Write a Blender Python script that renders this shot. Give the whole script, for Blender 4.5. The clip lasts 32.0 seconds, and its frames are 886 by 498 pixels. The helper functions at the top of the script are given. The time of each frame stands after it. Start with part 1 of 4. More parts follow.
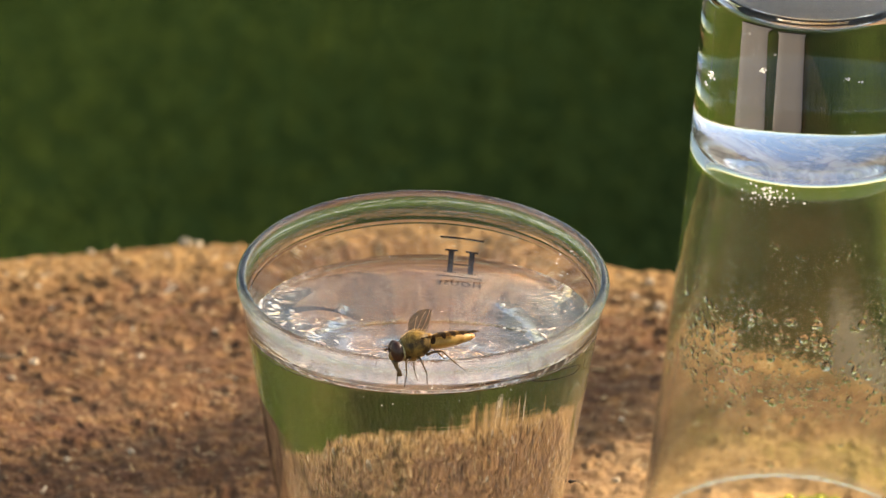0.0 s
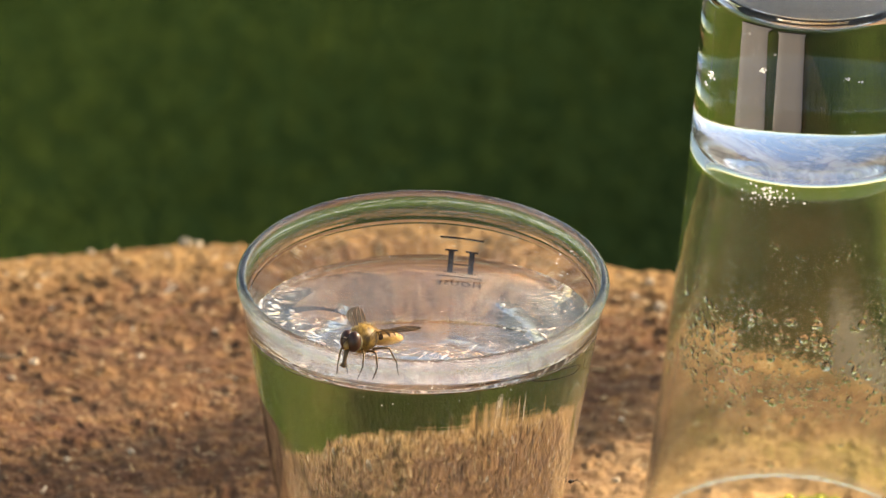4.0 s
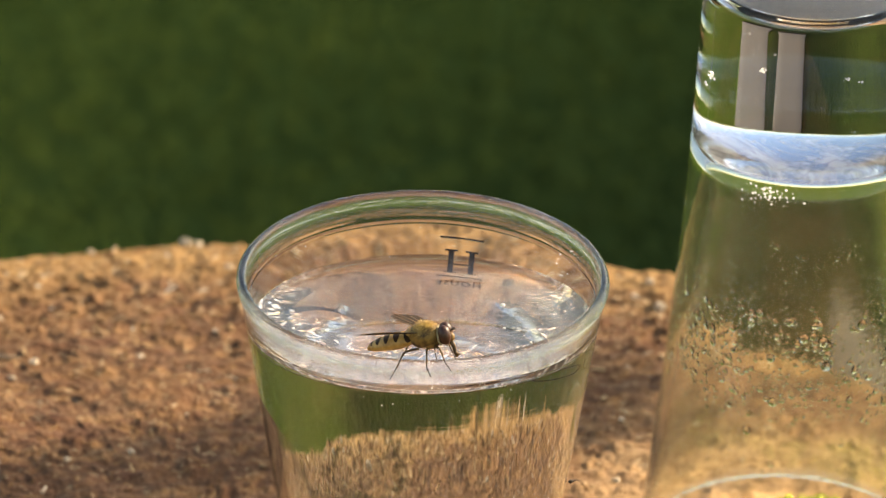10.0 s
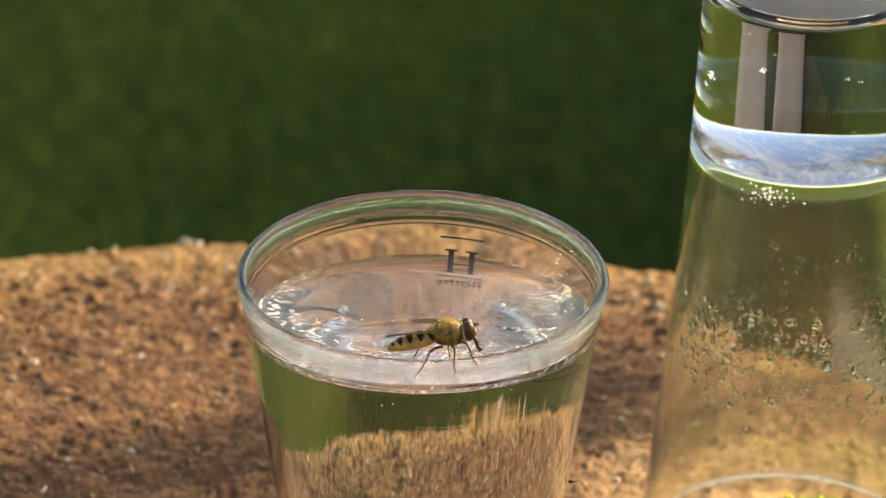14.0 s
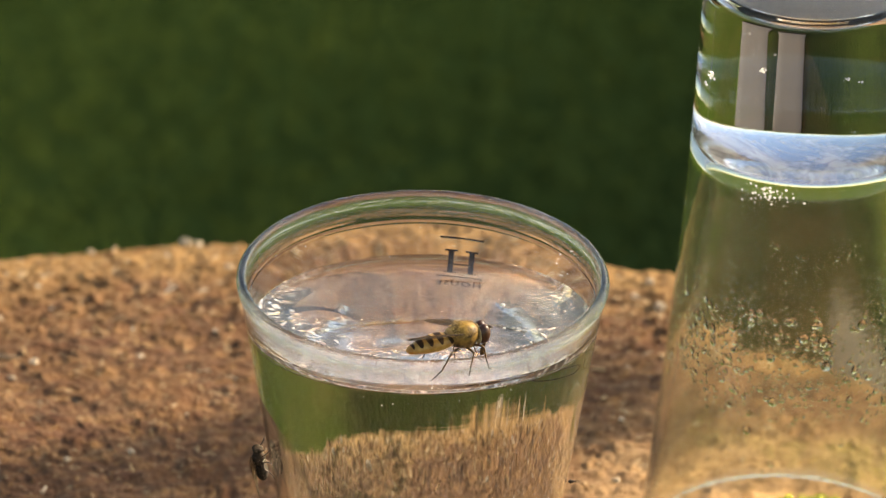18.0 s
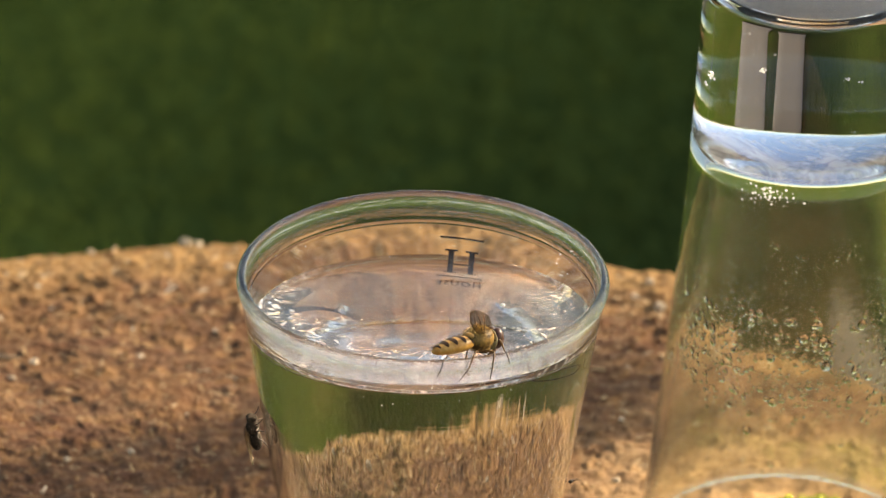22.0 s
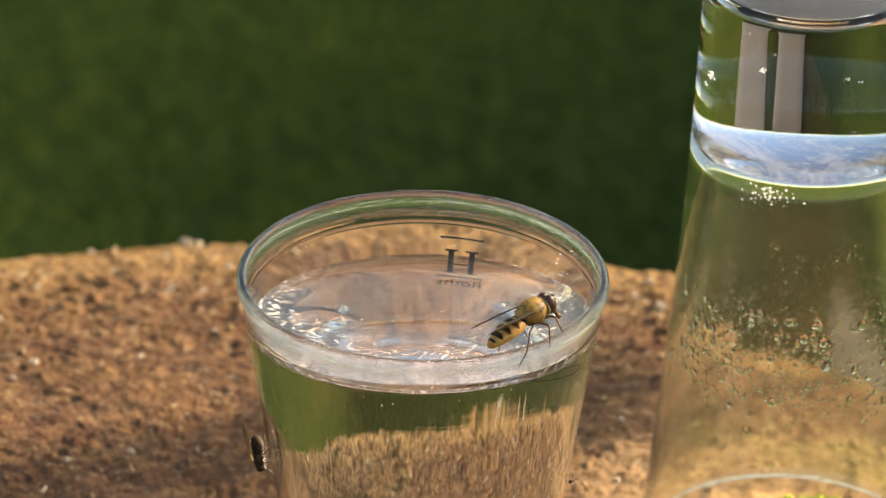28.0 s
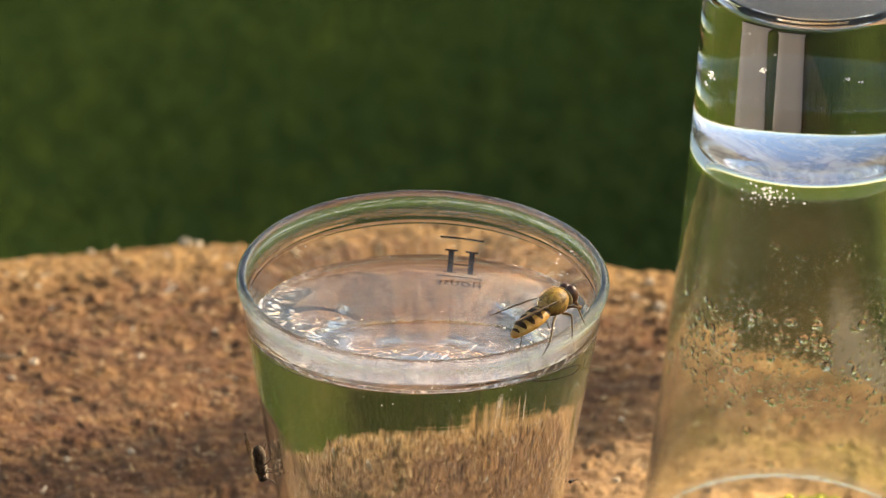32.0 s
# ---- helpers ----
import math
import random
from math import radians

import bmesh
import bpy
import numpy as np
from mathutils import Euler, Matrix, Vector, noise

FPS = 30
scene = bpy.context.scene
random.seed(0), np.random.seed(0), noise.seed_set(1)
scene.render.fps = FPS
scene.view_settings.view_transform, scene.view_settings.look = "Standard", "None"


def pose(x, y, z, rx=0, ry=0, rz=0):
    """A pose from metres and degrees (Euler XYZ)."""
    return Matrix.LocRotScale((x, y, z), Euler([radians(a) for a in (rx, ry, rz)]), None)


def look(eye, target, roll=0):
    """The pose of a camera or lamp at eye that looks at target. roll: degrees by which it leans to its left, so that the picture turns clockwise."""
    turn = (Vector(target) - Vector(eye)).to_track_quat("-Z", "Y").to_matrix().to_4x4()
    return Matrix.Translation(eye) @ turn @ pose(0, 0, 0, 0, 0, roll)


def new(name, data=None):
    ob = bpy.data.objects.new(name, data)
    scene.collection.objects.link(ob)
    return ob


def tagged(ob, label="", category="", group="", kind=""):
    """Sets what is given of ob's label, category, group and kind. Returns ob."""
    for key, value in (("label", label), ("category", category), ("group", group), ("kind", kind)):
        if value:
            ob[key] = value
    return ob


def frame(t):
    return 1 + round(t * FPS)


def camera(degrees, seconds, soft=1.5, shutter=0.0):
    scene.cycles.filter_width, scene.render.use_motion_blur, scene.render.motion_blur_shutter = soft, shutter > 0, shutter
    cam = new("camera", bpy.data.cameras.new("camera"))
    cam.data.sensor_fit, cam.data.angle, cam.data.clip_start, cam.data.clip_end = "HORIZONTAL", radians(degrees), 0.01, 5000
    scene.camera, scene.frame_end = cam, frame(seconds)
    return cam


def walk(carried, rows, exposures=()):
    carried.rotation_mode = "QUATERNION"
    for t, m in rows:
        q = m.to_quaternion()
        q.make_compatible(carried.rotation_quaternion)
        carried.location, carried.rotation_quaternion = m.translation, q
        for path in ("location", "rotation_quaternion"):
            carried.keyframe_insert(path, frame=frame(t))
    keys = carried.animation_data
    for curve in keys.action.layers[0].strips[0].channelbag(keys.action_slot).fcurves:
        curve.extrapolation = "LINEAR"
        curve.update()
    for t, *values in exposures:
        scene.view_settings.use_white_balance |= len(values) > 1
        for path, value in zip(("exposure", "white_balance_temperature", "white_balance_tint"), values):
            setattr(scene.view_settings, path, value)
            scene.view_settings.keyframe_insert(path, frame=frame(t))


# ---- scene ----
# ---- camera: stands still on a tripod, a long lens close to the glasses ----
cam = camera(12.0, 32.0, soft=1.1)
EYE = (0.00000, -0.48381, 0.26292)
AIM = (0.002366, -0.022310, 0.070524)
walk(cam, [(0.0, look(EYE, AIM, 0.3)), (32.0, look(EYE, AIM, 0.3))],
     exposures=[(0.0, 1.02, 8500, 10), (5.0, 1.12, 8500, 10), (8.0, 1.14, 8500, 10), (13.0, 1.15, 8500, 10), (14.0, 1.02, 8500, 10), (32.0, 1.02, 8500, 10)])
cam.data.dof.use_dof = True
cam.data.dof.focus_distance = 0.514
cam.data.dof.aperture_fstop = 45.0

# ---- light: low sun from behind on the right, clear sky ----
SUN_TURN, SUN_RISE = 63.5, 28.0
world = bpy.data.worlds.new("sky")
scene.world = world
world.use_nodes = True
wn = world.node_tree
sky = wn.nodes.new("ShaderNodeTexSky")
sky.sky_type = "NISHITA"
sky.sun_disc = False
sky.dust_density = 0.25
sky.sun_elevation, sky.sun_rotation = radians(SUN_RISE), radians(SUN_TURN)
wn.links.new(sky.outputs[0], wn.nodes["Background"].inputs[0])
wn.nodes["Background"].inputs[1].default_value = 0.108
sun = new("sun", bpy.data.lights.new("sun", "SUN"))
sun.data.energy, sun.data.angle, sun.data.color = 4.3, radians(0.53), (1.0, 0.93, 0.82)
away = Vector((math.sin(radians(SUN_TURN)) * math.cos(radians(SUN_RISE)),
               math.cos(radians(SUN_TURN)) * math.cos(radians(SUN_RISE)), math.sin(radians(SUN_RISE))))
sun.matrix_world = look(away * 3, (0, 0, 0))

MM = 0.001
TILT = pose(0, 0, 0, 5.0)  # the sawn face leans a little towards the camera


# ---- helpers for building ----
def finish(name, bm, material, smooth=True):
    """A mesh object from a bmesh drawn in millimetres."""
    me = bpy.data.meshes.new(name)
    bmesh.ops.scale(bm, vec=(MM, MM, MM), verts=bm.verts)
    bm.to_mesh(me)
    bm.free()
    for m in material if isinstance(material, (list, tuple)) else [material]:
        me.materials.append(m)
    if smooth:
        me.shade_smooth()
    return new(name, me)


def part(name, bm, material, parent, label="", smooth=True):
    ob = finish(name, bm, material, smooth)
    ob.parent = parent
    return tagged(ob, label)


def spline(points, steps=5):
    """Catmull-Rom points through a profile; a doubled point makes a corner."""
    pts = [Vector(p) for p in points]
    out = []
    for i in range(len(pts) - 1):
        a, b = pts[i], pts[i + 1]
        if (b - a).length < 1e-6:
            continue
        p = pts[i - 1] if i > 0 else a
        n = pts[i + 2] if i + 2 < len(pts) else b
        for k in range(steps):
            t = k / steps
            out.append(0.5 * (2 * a + (b - p) * t + (2 * p - 5 * a + 4 * b - n) * t * t + (3 * a - p - 3 * b + n) * t ** 3))
    out.append(pts[-1])
    return out


def lathe(bm, profile, turns=720, slot=0, x=0.0, y=0.0):
    """Revolve (r, z) points round the vertical axis; points on the axis close it."""
    rings = []
    for r, z in profile:
        if r < 1e-4:
            rings.append([bm.verts.new((x, y, z))])
        else:
            rings.append([bm.verts.new((x + r * math.cos(a), y + r * math.sin(a), z))
                          for a in (2 * math.pi * k / turns for k in range(turns))])
    for lo, hi in zip(rings, rings[1:]):
        for k in range(turns):
            j = (k + 1) % turns
            if len(lo) == 1 and len(hi) == 1:
                continue
            if len(lo) == 1:
                f = bm.faces.new((lo[0], hi[j], hi[k]))
            elif len(hi) == 1:
                f = bm.faces.new((lo[k], lo[j], hi[0]))
            else:
                f = bm.faces.new((lo[k], lo[j], hi[j], hi[k]))
            f.material_index = slot
            f.smooth = True
    return rings


def ball(bm, at, radii, turn=None, u=16, v=10):
    """An ellipsoid of u by v faces."""
    m = Matrix.Translation(at) @ (turn.to_matrix().to_4x4() if turn else Matrix()) @ Matrix.Diagonal((*radii, 1))
    low, high = bm.verts.new(m @ Vector((0, 0, -1))), bm.verts.new(m @ Vector((0, 0, 1)))
    rows = []
    for i in range(1, v):
        h, r = -math.cos(math.pi * i / v), math.sin(math.pi * i / v)
        rows.append([bm.verts.new(m @ Vector((r * math.cos(2 * math.pi * k / u), r * math.sin(2 * math.pi * k / u), h))) for k in range(u)])
    for k in range(u):
        j = (k + 1) % u
        bm.faces.new((low, rows[0][j], rows[0][k]))
        bm.faces.new((high, rows[-1][k], rows[-1][j]))
        for p, q in zip(rows, rows[1:]):
            bm.faces.new((p[k], p[j], q[j], q[k]))


def tube(bm, points, radii, sides=8):
    """A round rod through points, with a radius at each."""
    pts = [Vector(p) for p in points]
    radii = radii if isinstance(radii, (list, tuple)) else [radii] * len(pts)
    rings = []
    for i, p in enumerate(pts):
        d = (pts[min(i + 1, len(pts) - 1)] - pts[max(i - 1, 0)]).normalized()
        e = d.orthogonal().normalized() if i == 0 else (e - d * e.dot(d)).normalized()
        g = d.cross(e)
        rings.append([bm.verts.new(p + (e * math.cos(a) + g * math.sin(a)) * radii[i])
                      for a in (2 * math.pi * k / sides for k in range(sides))])
    for lo, hi in zip(rings, rings[1:]):
        for k in range(sides):
            bm.faces.new((lo[k], lo[(k + 1) % sides], hi[(k + 1) % sides], hi[k]))
    bm.faces.new(rings[0][::-1])
    bm.faces.new(rings[-1])


# ---- materials ----
class Nodes:
    """Short forms for the nodes of one material."""

    def __init__(self, name):
        self.material = bpy.data.materials.new(name)
        self.material.use_nodes = True
        self.tree = self.material.node_tree
        self.tree.nodes.clear()
        self.out = self.tree.nodes.new("ShaderNodeOutputMaterial")
        self.where = self.tree.nodes.new("ShaderNodeTexCoord").outputs["Object"]

    def add(self, kind, settings=(), **sockets):
        n = self.tree.nodes.new(kind)
        for key, value in settings:
            setattr(n, key, value)
        for key, value in sockets.items():
            s = n.inputs[key.replace("_", " ")]
            if isinstance(value, bpy.types.NodeSocket):
                self.tree.links.new(value, s)
            else:
                s.default_value = value
        return n

    def noise(self, scale, detail=4.0, rough=0.6, where=None, distort=0.0):
        n = self.add("ShaderNodeTexNoise", Scale=scale, Detail=detail, Roughness=rough, Distortion=distort,
                     Vector=where or self.where)
        return n.outputs["Fac"]

    def ramp(self, fac, stops):
        n = self.add("ShaderNodeValToRGB", Fac=fac)
        e = n.color_ramp.elements
        while len(e) < len(stops):
            e.new(0.5)
        for el, (p, c) in zip(e, stops):
            el.position, el.color = p, (*c, 1) if len(c) == 3 else c
        return n.outputs["Color"]

    def grey(self, fac, lo, hi, a=0.0, b=1.0):
        return self.add("ShaderNodeMapRange", Value=fac, From_Min=lo, From_Max=hi, To_Min=a, To_Max=b).outputs["Result"]

    def mix(self, fac, a, b, how="MIX"):
        n = self.add("ShaderNodeMix", [("data_type", "RGBA"), ("blend_type", how)])
        for s, value in ((0, fac), (6, a), (7, b)):
            if isinstance(value, bpy.types.NodeSocket):
                self.tree.links.new(value, n.inputs[s])
            else:
                n.inputs[s].default_value = (*value, 1) if isinstance(value, tuple) else value
        return n.outputs[2]

    def bump(self, height, strength, distance):
        return self.add("ShaderNodeBump", Height=height, Strength=strength, Distance=distance).outputs["Normal"]

    def end(self, shader):
        self.tree.links.new(shader, self.out.inputs["Surface"])
        return self.material

    def solid(self, color, rough=0.6, normal=None, **more):
        b = self.add("ShaderNodeBsdfPrincipled", **more)
        for key, value in (("Base Color", color), ("Roughness", rough), ("Normal", normal)):
            if value is None:
                continue
            if isinstance(value, bpy.types.NodeSocket):
                self.tree.links.new(value, b.inputs[key])
            else:
                b.inputs[key].default_value = (*value, 1) if isinstance(value, tuple) else value
        return self.end(b.outputs[0])


def make_glass(name, color, ior, rough=0.0, bump_scale=0.0, bump_depth=0.0, film=0.0, even=False):
    """Clear glass or liquid; film: share of the surface that scatters light, painting in haze and glints."""
    n = Nodes(name)
    g = n.add("ShaderNodeBsdfGlass", Color=(*color, 1), Roughness=rough, IOR=ior)
    if bump_scale:
        n.tree.links.new(n.bump(n.noise(bump_scale, 3, distort=0.8), 1.0, bump_depth), g.inputs["Normal"])
    if not film:
        return n.end(g.outputs[0])
    milk = n.add("ShaderNodeBsdfTranslucent", Color=(0.9, 0.9, 0.9, 1))
    face = n.add("ShaderNodeBsdfDiffuse", Color=(0.9, 0.9, 0.9, 1))
    both = n.add("ShaderNodeMixShader", Fac=0.5)
    n.tree.links.new(milk.outputs[0], both.inputs[1])
    n.tree.links.new(face.outputs[0], both.inputs[2])
    m = n.add("ShaderNodeMixShader", Fac=film if even else n.grey(n.noise(bump_scale * 1.3, 4, 0.65, distort=3.0), 0.45, 0.62, film * 0.3, film * 2.2))
    n.tree.links.new(g.outputs[0], m.inputs[1])
    n.tree.links.new(both.outputs[0], m.inputs[2])
    return n.end(m.outputs[0])


def make_stump_wood():
    n = Nodes("rough sawn end grain")
    wide = n.add("ShaderNodeMapping", Vector=n.where, Scale=(0.55, 1.0, 1.0), Rotation=(0, 0, 0.04)).outputs[0]
    fine, mid, big = n.noise(1100, 5, 0.7, wide), n.noise(260, 6, 0.66, wide, distort=0.8), n.noise(60, 4)
    col = n.ramp(mid, [(0.33, (0.075, 0.040, 0.025)), (0.44, (0.130, 0.067, 0.038)), (0.53, (0.20, 0.103, 0.052)), (0.64, (0.36, 0.195, 0.085))])
    col = n.mix(n.grey(fine, 0.57, 0.66, 0, 0.8), col, (0.66, 0.48, 0.29))
    col = n.mix(n.grey(n.noise(150, 4, 0.6, distort=1.0), 0.50, 0.62, 0, 0.4), col, (0.20, 0.084, 0.048))
    saw = n.add("ShaderNodeMapping", Vector=n.where, Scale=(0.18, 1.0, 1.0), Rotation=(0, 0, 0.06)).outputs[0]
    col = n.mix(n.grey(n.noise(420, 4, 0.65, saw), 0.52, 0.68, 0, 0.4), col, (0.40, 0.25, 0.14))
    col = n.mix(n.grey(n.noise(300, 4, 0.65, saw), 0.60, 0.72, 0, 0.5), col, (0.10, 0.042, 0.020))
    col = n.mix(n.grey(n.noise(420, 2, 0.5), 0.62, 0.70, 0, 0.5), col, (0.06, 0.026, 0.012))
    col = n.mix(n.grey(n.noise(28, 3, 0.6), 0.5, 0.68, 0, 0.35), col, (0.33, 0.17, 0.06))
    col = n.mix(n.grey(big, 0.42, 0.62, 0, 0.3), col, (0.20, 0.095, 0.042))
    ring = n.add("ShaderNodeVectorMath", [("operation", "DISTANCE")])
    n.tree.links.new(n.where, ring.inputs[0])
    ring.inputs[1].default_value = (-0.027, -0.028, -0.012)
    rim = n.add("ShaderNodeMath", [("operation", "ADD")])
    n.tree.links.new(ring.outputs["Value"], rim.inputs[0])
    n.tree.links.new(n.grey(n.noise(70, 3), 0.3, 0.7, -0.012, 0.012), rim.inputs[1])
    col = n.mix(n.grey(rim.outputs[0], 0.176, 0.150, 0, 0.26), col, (0.105, 0.050, 0.034))
    # Rim lightened: its sunlit edge is mixed into the wood colour.
    col = n.mix(n.grey(rim.outputs[0], 0.156, 0.182, 0, 0.46), col, (0.56, 0.33, 0.13))
    bare = n.add("ShaderNodeVectorMath", [("operation", "DISTANCE")])
    n.tree.links.new(n.where, bare.inputs[0])
    bare.inputs[1].default_value = (0.054, 0.048, -0.001)
    ragged = n.add("ShaderNodeMath", [("operation", "ADD")])
    n.tree.links.new(bare.outputs["Value"], ragged.inputs[0])
    n.tree.links.new(n.grey(n.noise(110, 4), 0.3, 0.7, -0.012, 0.012), ragged.inputs[1])
    col = n.mix(n.grey(ragged.outputs[0], 0.042, 0.026, 0, 0.5), col, (0.50, 0.32, 0.17))
    height = n.mix(0.6, n.noise(1500, 4, 0.6), mid)
    return n.solid(col, 0.85, n.bump(height, 1.0, 0.0009), Specular_IOR_Level=0.1)


def make_bark():
    n = Nodes("bark")
    mid = n.noise(90, 6, 0.7)
    return n.solid(n.ramp(mid, [(0.3, (0.05, 0.035, 0.025)), (0.7, (0.22, 0.17, 0.13))]), 0.9, n.bump(mid, 1.0, 0.006))


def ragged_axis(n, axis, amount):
    """A coordinate of the lawn, shifted to and fro so that painted light and shade have uneven borders."""
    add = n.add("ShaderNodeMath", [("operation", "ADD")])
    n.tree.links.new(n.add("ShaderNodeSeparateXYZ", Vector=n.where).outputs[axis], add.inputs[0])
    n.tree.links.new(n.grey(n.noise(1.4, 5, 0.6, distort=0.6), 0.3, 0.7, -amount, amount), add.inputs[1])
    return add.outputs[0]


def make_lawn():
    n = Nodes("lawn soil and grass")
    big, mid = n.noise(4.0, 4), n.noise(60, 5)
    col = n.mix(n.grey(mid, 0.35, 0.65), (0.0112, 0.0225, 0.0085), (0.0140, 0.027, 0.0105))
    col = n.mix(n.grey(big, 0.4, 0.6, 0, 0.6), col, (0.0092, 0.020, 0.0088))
    # Sunlit far and side lawn painted brighter than the shaded middle.
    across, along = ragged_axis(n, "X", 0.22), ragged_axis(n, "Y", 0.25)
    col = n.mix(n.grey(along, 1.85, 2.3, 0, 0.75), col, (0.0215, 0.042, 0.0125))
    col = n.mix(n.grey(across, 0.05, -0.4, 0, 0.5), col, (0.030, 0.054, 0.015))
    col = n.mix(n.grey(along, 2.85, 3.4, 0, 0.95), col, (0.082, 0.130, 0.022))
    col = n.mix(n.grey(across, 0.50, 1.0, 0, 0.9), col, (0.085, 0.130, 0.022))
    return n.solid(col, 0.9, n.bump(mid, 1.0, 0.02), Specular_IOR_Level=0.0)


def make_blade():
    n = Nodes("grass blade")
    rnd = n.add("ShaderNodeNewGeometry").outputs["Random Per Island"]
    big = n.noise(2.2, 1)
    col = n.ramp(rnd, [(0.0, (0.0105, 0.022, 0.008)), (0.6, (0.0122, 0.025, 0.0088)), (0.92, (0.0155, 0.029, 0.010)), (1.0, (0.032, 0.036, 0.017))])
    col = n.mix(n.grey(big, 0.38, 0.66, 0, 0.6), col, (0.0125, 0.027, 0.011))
    # Blades to the sides carry the sunlight on the lawn in their colour.
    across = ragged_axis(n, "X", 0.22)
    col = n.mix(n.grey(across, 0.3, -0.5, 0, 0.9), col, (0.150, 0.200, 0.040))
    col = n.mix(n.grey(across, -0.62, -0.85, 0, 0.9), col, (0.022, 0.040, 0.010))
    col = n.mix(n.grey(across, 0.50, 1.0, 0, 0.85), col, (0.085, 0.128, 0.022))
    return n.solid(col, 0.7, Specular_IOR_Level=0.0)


def make_crumb():
    n = Nodes("torn wood crumbs")
    rnd = n.add("ShaderNodeNewGeometry").outputs["Random Per Island"]
    col = n.ramp(rnd, [(0.0, (0.10, 0.050, 0.026)), (0.35, (0.26, 0.14, 0.065)), (0.7, (0.42, 0.26, 0.13)), (0.95, (0.56, 0.40, 0.24)), (1.0, (0.72, 0.62, 0.48))])
    return n.solid(n.mix(n.grey(n.noise(900, 3), 0.4, 0.65, 0, 0.35), col, (0.16, 0.08, 0.04)), 0.85, Specular_IOR_Level=0.1)


def make_plain(name, a, b, scale, rough=0.6, bump=0.0, **more):
    n = Nodes(name)
    f = n.noise(scale, 4)
    return n.solid(n.mix(n.grey(f, 0.35, 0.65), a, b), rough, n.bump(f, 0.6, bump) if bump else None, **more)


def make_thorax():
    """Bronze-gold dusted back over dark brown flanks."""
    n = Nodes("bronze-gold thorax")
    f = n.noise(1800, 4)
    gold = n.mix(n.grey(f, 0.35, 0.65), (0.15, 0.075, 0.014), (0.52, 0.30, 0.065))
    dark = n.mix(n.grey(n.noise(900, 3), 0.40, 0.62), (0.055, 0.027, 0.007), (0.30, 0.165, 0.042))
    up = n.add("ShaderNodeSeparateXYZ", Vector=n.where).outputs["Z"]
    return n.solid(n.mix(n.grey(up, 0.0009, 0.0017), dark, gold), 0.5, n.bump(f, 0.6, 0.0001), Specular_IOR_Level=0.35)


def make_wing():
    n = Nodes("smoky wing membrane")
    f = n.noise(900, 3)
    clear = n.add("ShaderNodeBsdfTransparent", Color=(0.74, 0.67, 0.58, 1))
    skin = n.add("ShaderNodeBsdfPrincipled", Base_Color=(0.055, 0.041, 0.029, 1), Roughness=0.7, Specular_IOR_Level=0.06, Normal=n.bump(f, 0.4, 0.00008))
    m = n.add("ShaderNodeMixShader", Fac=0.54)
    n.tree.links.new(clear.outputs[0], m.inputs[1])
    n.tree.links.new(skin.outputs[0], m.inputs[2])
    return n.end(m.outputs[0])


def make_lip(name, cover):
    """Glass drawn out in fine rings round the lip, with a bluish haze painted in for sky glow."""
    n = Nodes(name)
    xyz = n.add("ShaderNodeSeparateXYZ", Vector=n.where)
    flat = n.add("ShaderNodeVectorMath", [("operation", "MULTIPLY")])
    n.tree.links.new(n.where, flat.inputs[0])
    flat.inputs[1].default_value = (1, 1, 0)
    radius = n.add("ShaderNodeVectorMath", [("operation", "LENGTH")])
    n.tree.links.new(flat.outputs[0], radius.inputs[0])
    slow = n.add("ShaderNodeVectorMath", [("operation", "SCALE")])
    n.tree.links.new(n.where, slow.inputs[0])
    slow.inputs["Scale"].default_value = 0.05
    rings = n.add("ShaderNodeCombineXYZ", X=radius.outputs["Value"], Y=xyz.outputs["Z"])
    both = n.add("ShaderNodeVectorMath", [("operation", "ADD")])
    n.tree.links.new(rings.outputs[0], both.inputs[0])
    n.tree.links.new(slow.outputs[0], both.inputs[1])
    streak = n.noise(2900, 3, 0.6, both.outputs[0])
    g = n.add("ShaderNodeBsdfGlass", Color=(0.99, 0.995, 1.0, 1), Roughness=0.02, IOR=1.50, Normal=n.bump(streak, 1.0, 0.00012))
    haze = n.add("ShaderNodeBsdfTranslucent", Color=(0.60, 0.74, 0.95, 1))
    face = n.add("ShaderNodeBsdfDiffuse", Color=(0.60, 0.74, 0.95, 1))
    two = n.add("ShaderNodeMixShader", Fac=0.5)
    n.tree.links.new(haze.outputs[0], two.inputs[1])
    n.tree.links.new(face.outputs[0], two.inputs[2])
    m = n.add("ShaderNodeMixShader", Fac=n.grey(n.noise(1700, 4, 0.6, both.outputs[0]), 0.52, 0.61, cover * 0.15, cover))
    n.tree.links.new(g.outputs[0], m.inputs[1])
    n.tree.links.new(two.outputs[0], m.inputs[2])
    return n.end(m.outputs[0])


